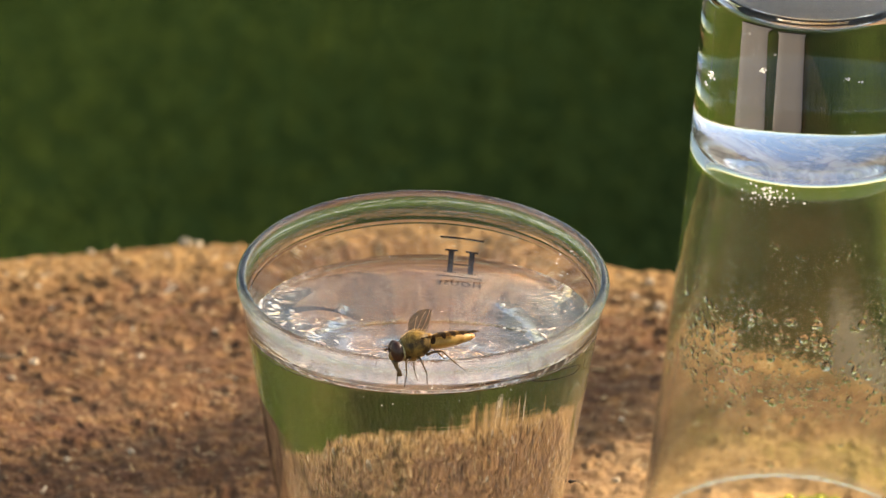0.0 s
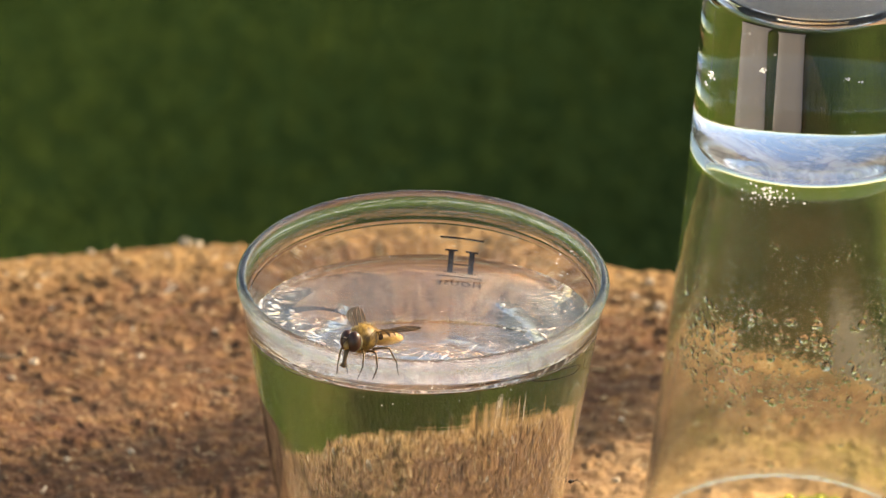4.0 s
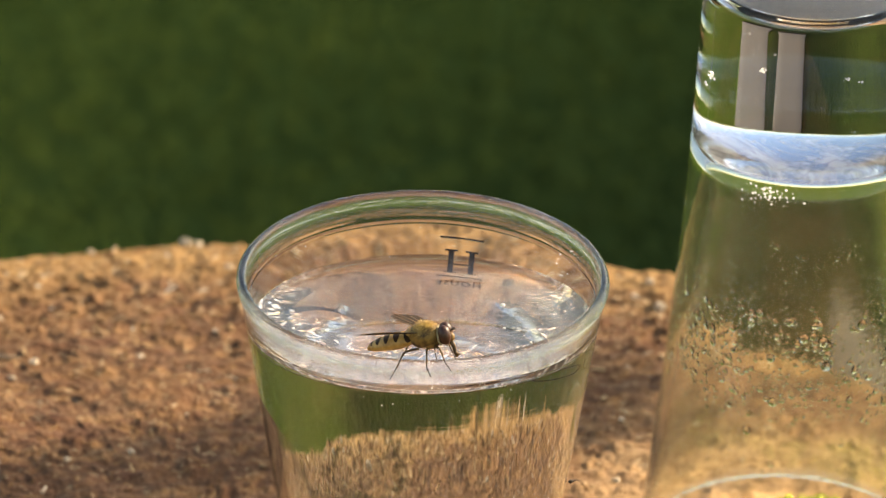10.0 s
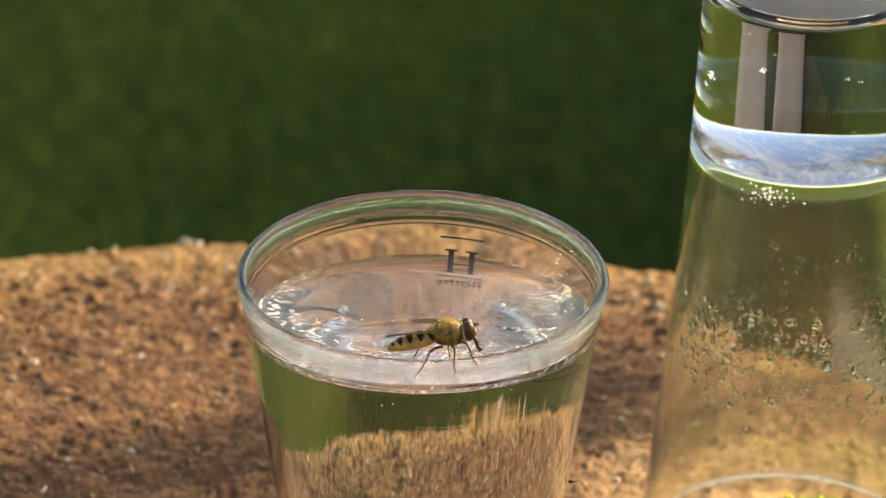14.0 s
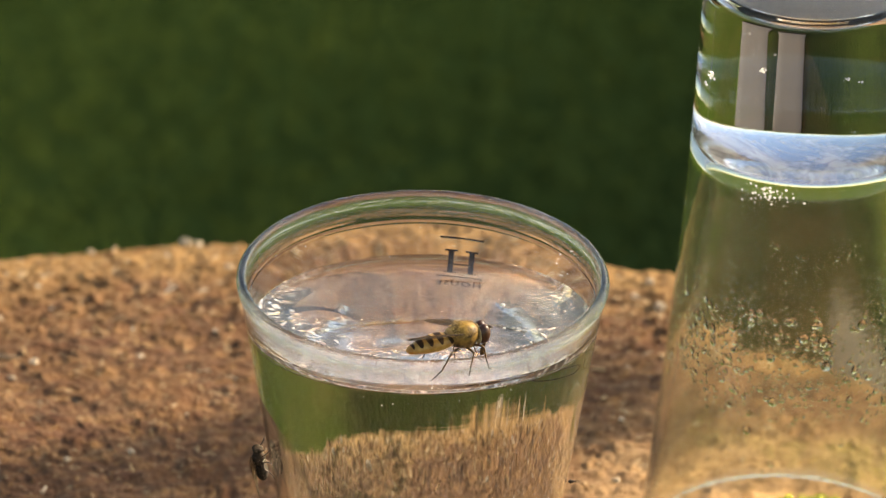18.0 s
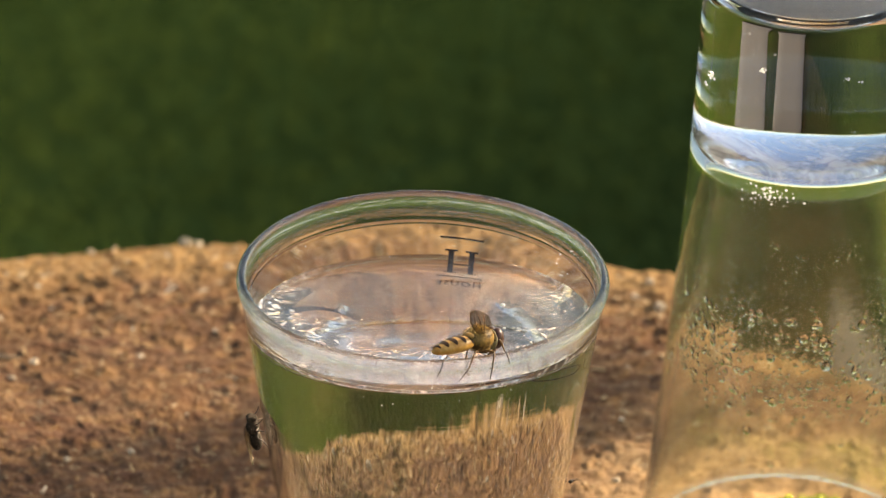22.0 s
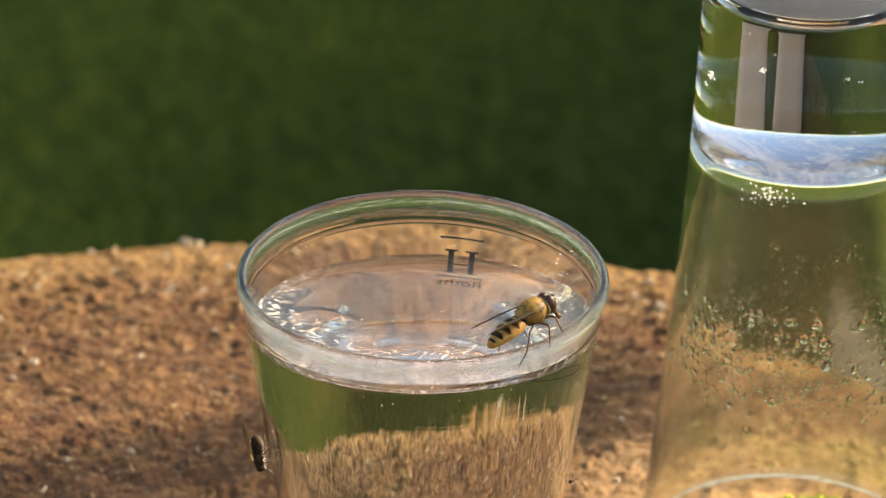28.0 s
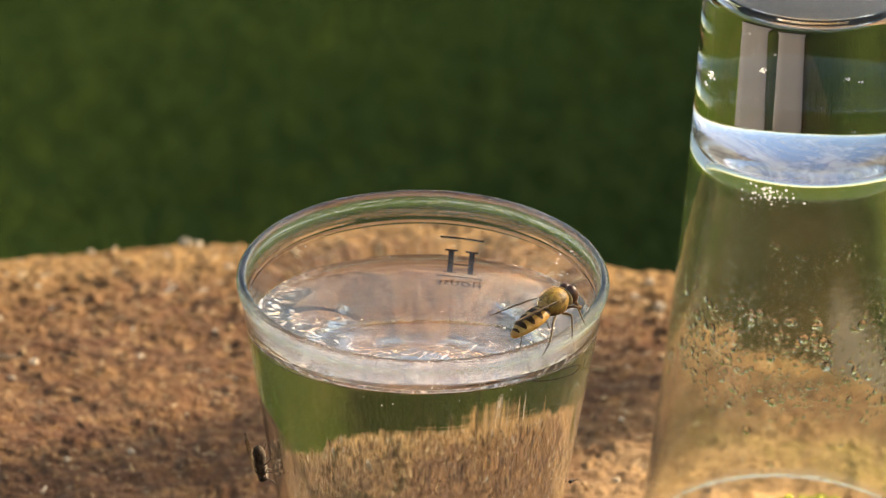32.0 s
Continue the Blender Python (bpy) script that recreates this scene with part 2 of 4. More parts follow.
def make_skin():
    """Surface of the sweet drink: a faintly iridescent film; its white swirls and specks are painted glints."""
    n = Nodes("drink surface with film and painted glints")
    long = n.add("ShaderNodeMapping", Vector=n.where, Scale=(0.8, 1.1, 1.0), Rotation=(0, 0, 0.35)).outputs[0]
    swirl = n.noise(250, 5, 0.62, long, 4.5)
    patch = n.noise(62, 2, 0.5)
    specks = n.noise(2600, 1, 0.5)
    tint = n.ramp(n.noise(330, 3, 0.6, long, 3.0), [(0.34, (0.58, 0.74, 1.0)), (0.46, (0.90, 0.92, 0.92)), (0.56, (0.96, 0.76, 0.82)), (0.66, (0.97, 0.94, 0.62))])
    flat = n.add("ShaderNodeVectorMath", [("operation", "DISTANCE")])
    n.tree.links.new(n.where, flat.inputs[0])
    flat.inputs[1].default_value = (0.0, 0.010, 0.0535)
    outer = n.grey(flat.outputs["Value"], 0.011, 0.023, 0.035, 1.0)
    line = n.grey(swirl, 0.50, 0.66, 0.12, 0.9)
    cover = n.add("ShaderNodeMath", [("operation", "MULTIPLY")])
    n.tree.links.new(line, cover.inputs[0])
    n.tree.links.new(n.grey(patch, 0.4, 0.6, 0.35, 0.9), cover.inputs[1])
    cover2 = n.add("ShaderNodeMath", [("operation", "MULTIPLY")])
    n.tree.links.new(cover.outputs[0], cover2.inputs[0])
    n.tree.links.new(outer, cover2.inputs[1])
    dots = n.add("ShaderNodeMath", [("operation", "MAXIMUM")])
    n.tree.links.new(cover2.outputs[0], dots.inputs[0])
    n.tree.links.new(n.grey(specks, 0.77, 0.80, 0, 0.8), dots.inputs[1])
    level = n.add("ShaderNodeVectorMath", [("operation", "MULTIPLY")])
    n.tree.links.new(n.where, level.inputs[0])
    level.inputs[1].default_value = (1, 1, 0)
    radius = n.add("ShaderNodeVectorMath", [("operation", "LENGTH")])
    n.tree.links.new(level.outputs[0], radius.inputs[0])
    slow = n.add("ShaderNodeVectorMath", [("operation", "SCALE")])
    n.tree.links.new(level.outputs[0], slow.inputs[0])
    slow.inputs["Scale"].default_value = 0.05
    rings = n.add("ShaderNodeVectorMath", [("operation", "ADD")])
    n.tree.links.new(n.add("ShaderNodeCombineXYZ", X=radius.outputs["Value"]).outputs[0], rings.inputs[0])
    n.tree.links.new(slow.outputs[0], rings.inputs[1])
    ripple = n.bump(n.noise(900, 2, 0.5, rings.outputs[0]), 1.0, 0.000011)
    g = n.add("ShaderNodeBsdfGlass", Color=(0.99, 0.995, 0.99, 1), Roughness=0.0, IOR=1.38, Normal=ripple)
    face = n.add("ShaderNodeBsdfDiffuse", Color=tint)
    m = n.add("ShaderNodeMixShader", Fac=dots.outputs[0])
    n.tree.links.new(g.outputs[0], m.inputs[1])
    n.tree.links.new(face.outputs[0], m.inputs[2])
    return n.end(m.outputs[0])


GLASS = make_glass("clear glass", (0.985, 0.99, 0.985), 1.50)
# Silvery light in the pressed base is painted as a white film.
WAVY = make_glass("uneven pressed glass", (0.92, 0.91, 0.94), 1.50, 0.02, 130, 0.0004, 0.03)
LIP = make_lip("fire-polished glass lip", 0.05)
NECK = make_lip("glass drawn in rings under the lip", 0.02)
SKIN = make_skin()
# Drops whitened so that they stand in for sun glints.
MILKY = make_glass("white drops and glint beads", (0.99, 0.99, 0.99), 1.333, 0.1, 0, 0, 0.6, True)
WATER = make_glass("clear drink", (0.99, 0.995, 0.99), 1.395)
FOGGED = make_glass("fogged glass", (0.97, 0.975, 0.89), 1.50, 0.013, 1300, 0.000007, 0.005)
# Blue tint and white film paint the reflected sky into the dome.
DOME = make_glass("hollow glass tinted as reflected sky", (0.74, 0.82, 0.97), 1.50, 0.05, 60, 0.00012, 0.09)
# White film painted on to brighten the base's top face.
PALE_TOP = make_glass("base top glass whitened by a film", (0.98, 0.97, 0.96), 1.50, 0.03, 260, 0.00003, 0.14, True)
DROPLET = make_glass("water droplets", (0.99, 0.99, 0.99), 1.333, 0.02)
PRINT = make_plain("dark blue-grey glass print", (0.010, 0.011, 0.018), (0.018, 0.020, 0.030), 3000, 0.8, Specular_IOR_Level=0.1)
WOOD, BARK, LAWN, BLADE = make_stump_wood(), make_bark(), make_lawn(), make_blade()
SPLINTER = make_plain("pale torn wood fibre", (0.28, 0.165, 0.085), (0.52, 0.38, 0.24), 500, 0.8)
CRUMB = make_crumb()
CHIP = make_plain("cream torn wood", (0.45, 0.34, 0.23), (0.68, 0.56, 0.42), 900, 0.8, 0.0002)
MOSS = make_plain("yellow-green moss", (0.16, 0.17, 0.02), (0.36, 0.36, 0.05), 900, 0.9, 0.0004)
STONE = make_plain("grey-pink paving stone", (0.049, 0.041, 0.037), (0.068, 0.058, 0.053), 60, 0.85, 0.001)
POST = make_plain("weathered grey wood", (0.20, 0.17, 0.155), (0.30, 0.26, 0.24), 90, 0.8, 0.0008)
GOLD_FUZZ = make_thorax()
YELLOW = make_plain("amber yellow cuticle", (0.40, 0.185, 0.036), (0.62, 0.34, 0.095), 1200, 0.38)
ORANGE = make_plain("orange-brown tail cuticle", (0.38, 0.15, 0.02), (0.50, 0.22, 0.04), 1500, 0.45)
FACE = make_plain("brown-yellow face", (0.20, 0.09, 0.02), (0.36, 0.20, 0.06), 1300, 0.45)
BAND = make_plain("dark brown band", (0.020, 0.009, 0.004), (0.060, 0.026, 0.009), 900, 0.6, Specular_IOR_Level=0.2)
HAIR = make_plain("golden hair", (0.40, 0.22, 0.05), (0.62, 0.39, 0.12), 1500, 0.5)
PALE = make_plain("pale dusted cuticle", (0.36, 0.27, 0.13), (0.52, 0.42, 0.24), 1500, 0.5)
BLACK = make_plain("black cuticle", (0.016, 0.008, 0.004), (0.050, 0.022, 0.008), 1500, 0.55)
EYE_RED = make_plain("maroon compound eye", (0.045, 0.014, 0.008), (0.085, 0.030, 0.015), 6000, 0.38, 0.00003)
LEG_BROWN = make_plain("brown leg", (0.050, 0.024, 0.009), (0.19, 0.095, 0.026), 900, 0.4)
GREY_FLY = make_plain("dark grey bristly cuticle", (0.006, 0.005, 0.004), (0.045, 0.033, 0.025), 1500, 0.85, 0.0001, Specular_IOR_Level=0.03)
WING = make_wing()

# ---- ground: one sheet of lawn to the horizon ----
GROUND = -0.68
bm = bmesh.new()
for sx, sy in ((-1, -1), (1, -1), (1, 1), (-1, 1)):
    bm.verts.new((sx * 600e3, sy * 600e3, GROUND * 1000))
bm.faces.new(bm.verts)
tagged(finish("ground", bm, LAWN, False), "dark green lawn, sunlit and shaded patches painted into its colour", "ground", kind="structure")


def make_grass():
    rnd = random.Random(4)
    verts, faces = [], []
    for _ in range(420000):
        y = rnd.uniform(0.7, 3.4)
        u = rnd.uniform(-0.8, 2.3)
        x = u * (0.4 + y * 0.45)
        if rnd.random() > min(u + 0.8, 2.3 - u, y - 0.7, 3.4 - y) / 0.45:
            continue
        if math.hypot(x - 0.395, y - 1.66) < 0.2 or math.hypot(x - 0.80, y - 1.42) < 0.22:
            continue
        a, lean, h, w = rnd.uniform(0, 6.283), rnd.uniform(0.1, 0.9), rnd.uniform(0.004, 0.009), rnd.uniform(0.0007, 0.0014)
        d = Vector((math.cos(a), math.sin(a), 0))
        s = Vector((-d.y, d.x, 0)) * w
        base = Vector((x, y, GROUND - 0.002))
        mid = base + d * h * lean * 0.35 + Vector((0, 0, h * 0.6))
        tip = base + d * h * lean + Vector((0, 0, h * (1.05 - lean * 0.4)))
        i = len(verts)
        verts += [base - s, base + s, mid + s * 0.8, mid - s * 0.8, tip]
        faces += [(i, i + 1, i + 2, i + 3), (i + 3, i + 2, i + 4)]
    me = bpy.data.meshes.new("grass")
    me.from_pydata(verts, [], faces)
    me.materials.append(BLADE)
    tagged(new("grass", me), "dense dark green lawn grass with a few dry blades", "grass", kind="stuff")


make_grass()

# ---- tree stump that serves as a table ----
SX, SY, SR = -27.0, -28.0, 188.0


def stump_edge(a):
    """Radius of the stump in a direction: round, with cuts and a bump fitted to the camera's view."""
    right_cut = min(1, max(0, (radians(69) - a % (2 * math.pi)) / radians(5)))
    back = min(1, max(0, (a % (2 * math.pi) - radians(20)) / radians(10)))
    r = SR - 21 * right_cut * right_cut * (3 - 2 * right_cut) * back + 2.5 * noise.noise((math.cos(a) * 3, math.sin(a) * 3, 0))
    r -= 24 * min(1, max(0, (a % (2 * math.pi) - radians(104)) / radians(16))) * min(1, max(0, (radians(200) - a % (2 * math.pi)) / radians(40)))
    return r + 5 * math.exp(-((a - radians(93)) / radians(5)) ** 2)


def stump_height(x, y):
    h = noise.fractal((x * 0.05, y * 0.05, 1.7), 0.9, 2.0, 3) * 0.6
    h += noise.fractal((x * 0.20, y * 0.26, 5.1), 0.5, 2.1, 5) * 0.5
    crumb = noise.fractal((x * 0.45, y * 0.4, 9.3), 0.7, 2.2, 4) * 0.9
    h += max(0, crumb - 0.18) * 1.2 * (0.6 + noise.noise((x * 0.1, y * 0.1, 2.0)))
    h *= 1 + 0.25 * min(1, max(0, (y - 85) / 45))
    rough = min(1, max(0, (y - 88) / 40))
    h += rough * (0.8 * abs(noise.noise((x * 0.20, y * 0.24, 3.3))) + 0.4 * abs(noise.noise((x * 0.62, y * 0.5, 7.1))) - 0.4)
    near = min(math.hypot(x, y) / 18, math.hypot(x - 50, y - 36) / 24)
    h = min(h - 0.2, 0.9 + max(0, near - 1) * 2)
    return h - 0.9 - 22.0 * (max(0, y - 25) / 145) ** 2


def make_stump():
    stump = new("tree_stump")
    stump.matrix_world = TILT
    tagged(stump, "rough-sawn brown tree stump standing on the lawn", "tree stump")
    angles = [radians(30 + 120 * k / 900) for k in range(900)] + [radians(150 + 240 * k / 220) for k in range(220)]
    turns, rings = len(angles), 270
    edges = [stump_edge(a) + 1.6 * noise.noise((math.cos(a) * 22, math.sin(a) * 22, 4)) + 0.8 * noise.noise((math.cos(a) * 90, math.sin(a) * 90, 4)) for a in angles]
    verts, faces = [(SX, SY, stump_height(SX, SY))], []
    for i in range(1, rings + 1):
        f = (i / rings) ** 0.72
        drop = max(0, f - 0.988) * 130
        for a, edge in zip(angles, edges):
            x, y = SX + edge * f * math.cos(a), SY + edge * f * math.sin(a)
            verts.append((x, y, stump_height(x, y) - drop * drop * 0.6))
    for k in range(turns):
        faces.append((0, 1 + k, 1 + (k + 1) % turns))
    for i in range(rings - 1):
        for k in range(turns):
            j = (k + 1) % turns
            a, b = 1 + i * turns, 1 + (i + 1) * turns
            faces.append((a + k, b + k, b + j, a + j))
    me = bpy.data.meshes.new("sawn_top")
    me.from_pydata([(x * MM, y * MM, z * MM) for x, y, z in verts], [], faces)
    me.materials.append(WOOD)
    me.shade_smooth()
    top = new("sawn_top", me)
    top.parent = stump
    tagged(top, "rough orange-brown end grain with torn fibres")
    bm = bmesh.new()
    rows = []
    for i in range(26):
        z = -28 - (672 * (i / 25) ** 1.3)
        row = []
        for k in range(180):
            a = 2 * math.pi * k / 180
            r = stump_edge(a) - 1 + 5 * noise.noise((math.cos(a) * 12, math.sin(a) * 12, z * 0.012)) * min(1, i / 3)
            r += 40 * (i / 25) ** 3
            row.append(bm.verts.new((SX + r * math.cos(a), SY + r * math.sin(a), z)))
        rows.append(row)
    for lo, hi in zip(rows, rows[1:]):
        for k in range(180):
            bm.faces.new((lo[k], hi[k], hi[(k + 1) % 180], lo[(k + 1) % 180]))
    part("bark", bm, BARK, stump, "dark furrowed bark")
    # torn fibres and sawdust crumbs
    rnd = random.Random(11)
    verts, faces = [], []
    for _ in range(15000):
        a = rnd.uniform(0, 2 * math.pi)
        rr = (stump_edge(a) - 3) * math.sqrt(rnd.random())
        x, y = SX + rr * math.cos(a), SY + rr * math.sin(a)
        if rnd.random() > 0.25 + max(0, y - 40) / 110:
            continue
        if x < -75 or x > 85 or y < 20 or math.hypot(x - 50, y - 36) < 21:
            continue
        z = stump_height(x, y)
        long, wide = rnd.choice((0.5, 0.7, 0.9, 1.3, 2.2)) * rnd.uniform(0.7, 1.3), rnd.uniform(0.12, 0.32) * (1.0 + 0.8 * min(1, max(0, (y - 90) / 40)))
        d = Vector((rnd.gauss(0, 1), rnd.gauss(0, 1), abs(rnd.gauss(0, 0.14)))).normalized()
        s = d.cross(Vector((0.1, 0.2, 1))).normalized() * wide
        t = d.cross(s).normalized() * wide * 0.7
        c = Vector((x, y, z - 0.05))
        i = len(verts)
        for p, q in ((c - d * 0.3 * long, 1.0), (c + d * long * 0.7, 0.45)):
            verts += [p + (s + t) * q, p + (s - t) * q, p + (-s - t) * q, p + (t - s) * q]
        faces += [(i, i + 3, i + 2, i + 1), (i + 4, i + 5, i + 6, i + 7)]
        faces += [(i + k, i + (k + 1) % 4, i + 4 + (k + 1) % 4, i + 4 + k) for k in range(4)]
    me = bpy.data.meshes.new("torn_fibre")
    me.from_pydata([v * MM for v in verts], [], faces)
    me.materials.append(CRUMB)
    fib = new("torn_fibre", me)
    fib.parent = stump
    tagged(fib, "pale torn fibres and sawdust crumbs", kind="stuff")


make_stump()


def make_splinter(x, y, long, turn, thick=0.35):
    bm = bmesh.new()
    z = stump_height(x, y)
    tube(bm, [(-long / 2, 0, 0.1), (-long / 4, 0.1, 0.25), (long / 4, 0.05, 0.3), (long / 2, -0.1, 0.5)], [thick * 0.5, thick, thick * 0.9, thick * 0.3], 7)
    ob = finish("wood_splinter", bm, SPLINTER)
    ob.matrix_world = TILT @ pose(x * MM, y * MM, (z + 0.1) * MM, 0, 0, turn)
    tagged(ob, "pale straw-coloured splinter lying on the stump", "splinter", "splinters on the stump")


for x, y, long, turn in ((-63.5, 98.5, 5.0, -12), (-64, 90, 1.8, 30), (37, 118, 2.2, 70), (-51, 157, 2.6, 80)):
    make_splinter(x, y, long, turn)


def make_chip(x, y, size, seed):
    rnd = random.Random(seed)
    bm = bmesh.new()
    ball(bm, (0, 0, 0.2), (size * rnd.uniform(0.5, 0.8), size * rnd.uniform(0.35, 0.55), size * rnd.uniform(0.3, 0.5)), u=10, v=7)
    for v in bm.verts:
        v.co += Vector([noise.noise(v.co * 1.9 + Vector((seed, k, 0))) for k in range(3)]) * size * 0.35
    ob = finish("wood_chip", bm, CHIP, False)
    ob.matrix_world = TILT @ pose(x * MM, y * MM, (stump_height(x, y) + 0.1) * MM, rnd.uniform(-20, 20), rnd.uniform(-20, 20), rnd.uniform(0, 360))
    tagged(ob, "pale crumb of torn wood on the stump", "wood chip", "wood chips on the stump")


for i, (x, y, size) in enumerate(((-39.4, 163.5, 1.6),
                                   (37.2, 123.2, 1.5),
                                   (-37.2, 161.7, 1.1),
                                   (-50.8, 60.2, 0.9),
                                   (-41.8, 63.5, 1.0),
                                   (33.8, 130.9, 1.2),
                                   (-42.7, 99.5, 0.9),
                                   (29.1, 74.5, 0.9),
                                   (-58.7, 97.0, 1.0),
                                   (-61.5, 89.9, 0.8),
                                   (-40.6, 136.8, 0.9),
                                   (-31.6, 147.7, 1.2),
                                   (36.4, 137.6, 1.1),
                                   (-58.3, 122.3, 0.8),
                                   (-54.8, 155.5, 1.2),
                                   (27.4, 54.9, 0.8))):
    make_chip(x, y, size, i)


# ---- the filled shot glass ----
RIM = 60.0


def wall_radius(z):
    return 13.8 + 0.150 * z


def inner_radius(z):
    """The wall thins a little upwards, more so just under the lip."""
    bend = min(3.5, max(0, z - 50))
    return 12.16 + 0.1585 * z + 0.0092 * bend * bend + 0.0644 * max(0, z - 53.5)


def make_shot_glass():
    glass = tagged(new("shot_glass"), "clear shot glass filled with clear drink, standing on the stump", "glass")

    def ring(z):
        return (0.014 * math.sin(7.2 * z) + 0.006 * math.sin(12.1 * z + 1.0)) * min(1, max(0, (z - 55.9) / 0.5))

    outer = [(0, 4.6), (4, 4.2), (8, 2.6), (11.0, 0.4), (11.8, 0.0), (13.0, 0.0), (13.8, 0.7), (14.2, 3)] + [(wall_radius(z), z) for z in (8, 16, 24, 32, 40, 48, 52, 54.5)] + [(wall_radius(z) + ring(z), z) for z in (55.8 + 0.14 * k for k in range(8))]
    lip = [(22.38, 57.1), (22.50, 57.6), (22.64, 58.1), (22.79, 58.6), (22.93, 59.1), (23.04, 59.6), (22.9, 60.2), (22.4, 60.58), (21.95, 60.4), (21.78, 59.85)]
    inner = [(inner_radius(z), z) for z in (58.6, 57.5, 56, 55, 54, 53.5, 53, 52.5, 52, 51.5, 51, 50.5, 50, 48, 45, 40, 32, 25)] + [(15.45, 22.2), (14.2, 20.3), (11.3, 19.2), (6, 18.7), (0, 18.6)]
    bm = bmesh.new()
    lathe(bm, [(p.x, p.y) for p in spline([(*p, 0) for p in outer + lip + inner], 4)])
    for f in bm.faces:
        c = f.calc_center_median()
        f.material_index = 1 if c.z < 23.5 and math.hypot(c.x, c.y) < wall_radius(c.z) - 1.0 else 2 if c.z > 59.0 else 3 if c.z > 57.0 and math.hypot(c.x, c.y) > wall_radius(c.z) - 0.2 else 0
    part("glass_body", bm, [GLASS, WAVY, LIP, NECK], glass).visible_shadow = False
    # the print on the outer wall, read from outside
    cx = math.asin(5.25 / 22.0)

    def on_wall(u, z):
        r = wall_radius(z) - 0.03
        a = math.pi / 2 - cx + u / r
        return Vector((r * math.cos(a), r * math.sin(a), z))

    def bar(bm, u0, u1, z0, z1):
        n = max(2, int((u1 - u0) / 0.3))
        rows = [[bm.verts.new(on_wall(u0 + (u1 - u0) * k / n, z)) for k in range(n + 1)] for z in (z0, z1)]
        for k in range(n):
            bm.faces.new((rows[0][k], rows[0][k + 1], rows[1][k + 1], rows[1][k]))

    for z in (54.3, 45.6):
        bm = bmesh.new()
        bar(bm, -2.95, 2.95, z - 0.12, z + 0.12)
        part("printed_rule", bm, PRINT, glass, "thin dark printed line")
    bm = bmesh.new()
    for s in (-1, 1):
        bar(bm, s * 1.38 - 0.37, s * 1.38 + 0.37, 47.0, 52.6)
        for z in (46.9, 52.5):
            bar(bm, s * 1.38 - 0.85, s * 1.38 + 0.85, z, z + 0.24)
    bar(bm, -1.1, 1.1, 49.7, 50.1)
    part("printed_letter", bm, PRINT, glass, "dark serif capital H print")
    curve = bpy.data.curves.new("word", "FONT")
    curve.body, curve.align_x, curve.size, curve.resolution_u = "HOUSE", "CENTER", 1.75, 3
    curve.space_character = 1.15
    tmp = new("word", curve)
    me = bpy.data.meshes.new_from_object(tmp.evaluated_get(bpy.context.evaluated_depsgraph_get()))
    bpy.data.objects.remove(tmp)
    for v in me.vertices:
        v.co = on_wall(v.co.x, 42.6 + v.co.y * 1.15) * MM
    me.materials.clear()
    me.materials.append(PRINT)
    word = new("printed_word", me)
    word.parent = glass
    tagged(word, "small dark printed word HOUSE")
    rnd = random.Random(21)
    bm = bmesh.new()
    for middle, wide, count in ((30, 8, 34), (152, 9, 9), (95, 40, 16)):
        for _ in range(count):
            a, z, size = radians(rnd.gauss(middle, wide)), rnd.uniform(54.0, 58.0), rnd.uniform(0.03, 0.10) * rnd.random() + 0.03
            r = inner_radius(z)
            ball(bm, (r * math.cos(a), r * math.sin(a), z), (size * 0.6, size, size), Euler((0, 0, a)), 8, 6)
    # White beads added round the lip and near wall as sparkles.
    for _ in range(90):
        a, r = radians(rnd.gauss(272, 34)), rnd.uniform(21.5, 22.85)
        z, size = 60.56 - 0.6 * ((r - 22.4) / 0.65) ** 2, rnd.uniform(0.03, 0.085)
        ball(bm, (r * math.cos(a), r * math.sin(a), z), (size, size, size * 0.7), Euler((0, 0, a)), 8, 6)
    for _ in range(110):
        a, z, size = radians(rnd.gauss(275, 30)), rnd.uniform(55.6, 58.4), rnd.uniform(0.02, 0.055)
        r = inner_radius(z)
        ball(bm, (r * math.cos(a), r * math.sin(a), z), (size * 0.6, size, size), Euler((0, 0, a)), 8, 6)
    for _ in range(9):
        a, z = radians(rnd.gauss(272, 30)), rnd.uniform(52.0, 56.5)
        r, size = wall_radius(z) + 0.01, rnd.uniform(0.03, 0.08)
        ball(bm, (r * math.cos(a), r * math.sin(a), z), (size * 0.6, size, size), Euler((0, 0, a)), 8, 6)
    drops = part("splash_drop", bm, MILKY, glass, "tiny drops on lip and wall, most added as white glints")
    tagged(drops, kind="stuff")
    drops.visible_shadow = False
    tilt = Matrix.Translation((0, 0, RIM * MM)) @ pose(0, 0, 0, 0, 0.6, 0) @ Matrix.Translation((0, 0, -RIM * MM))
    glass.matrix_world = TILT @ tilt


make_shot_glass()


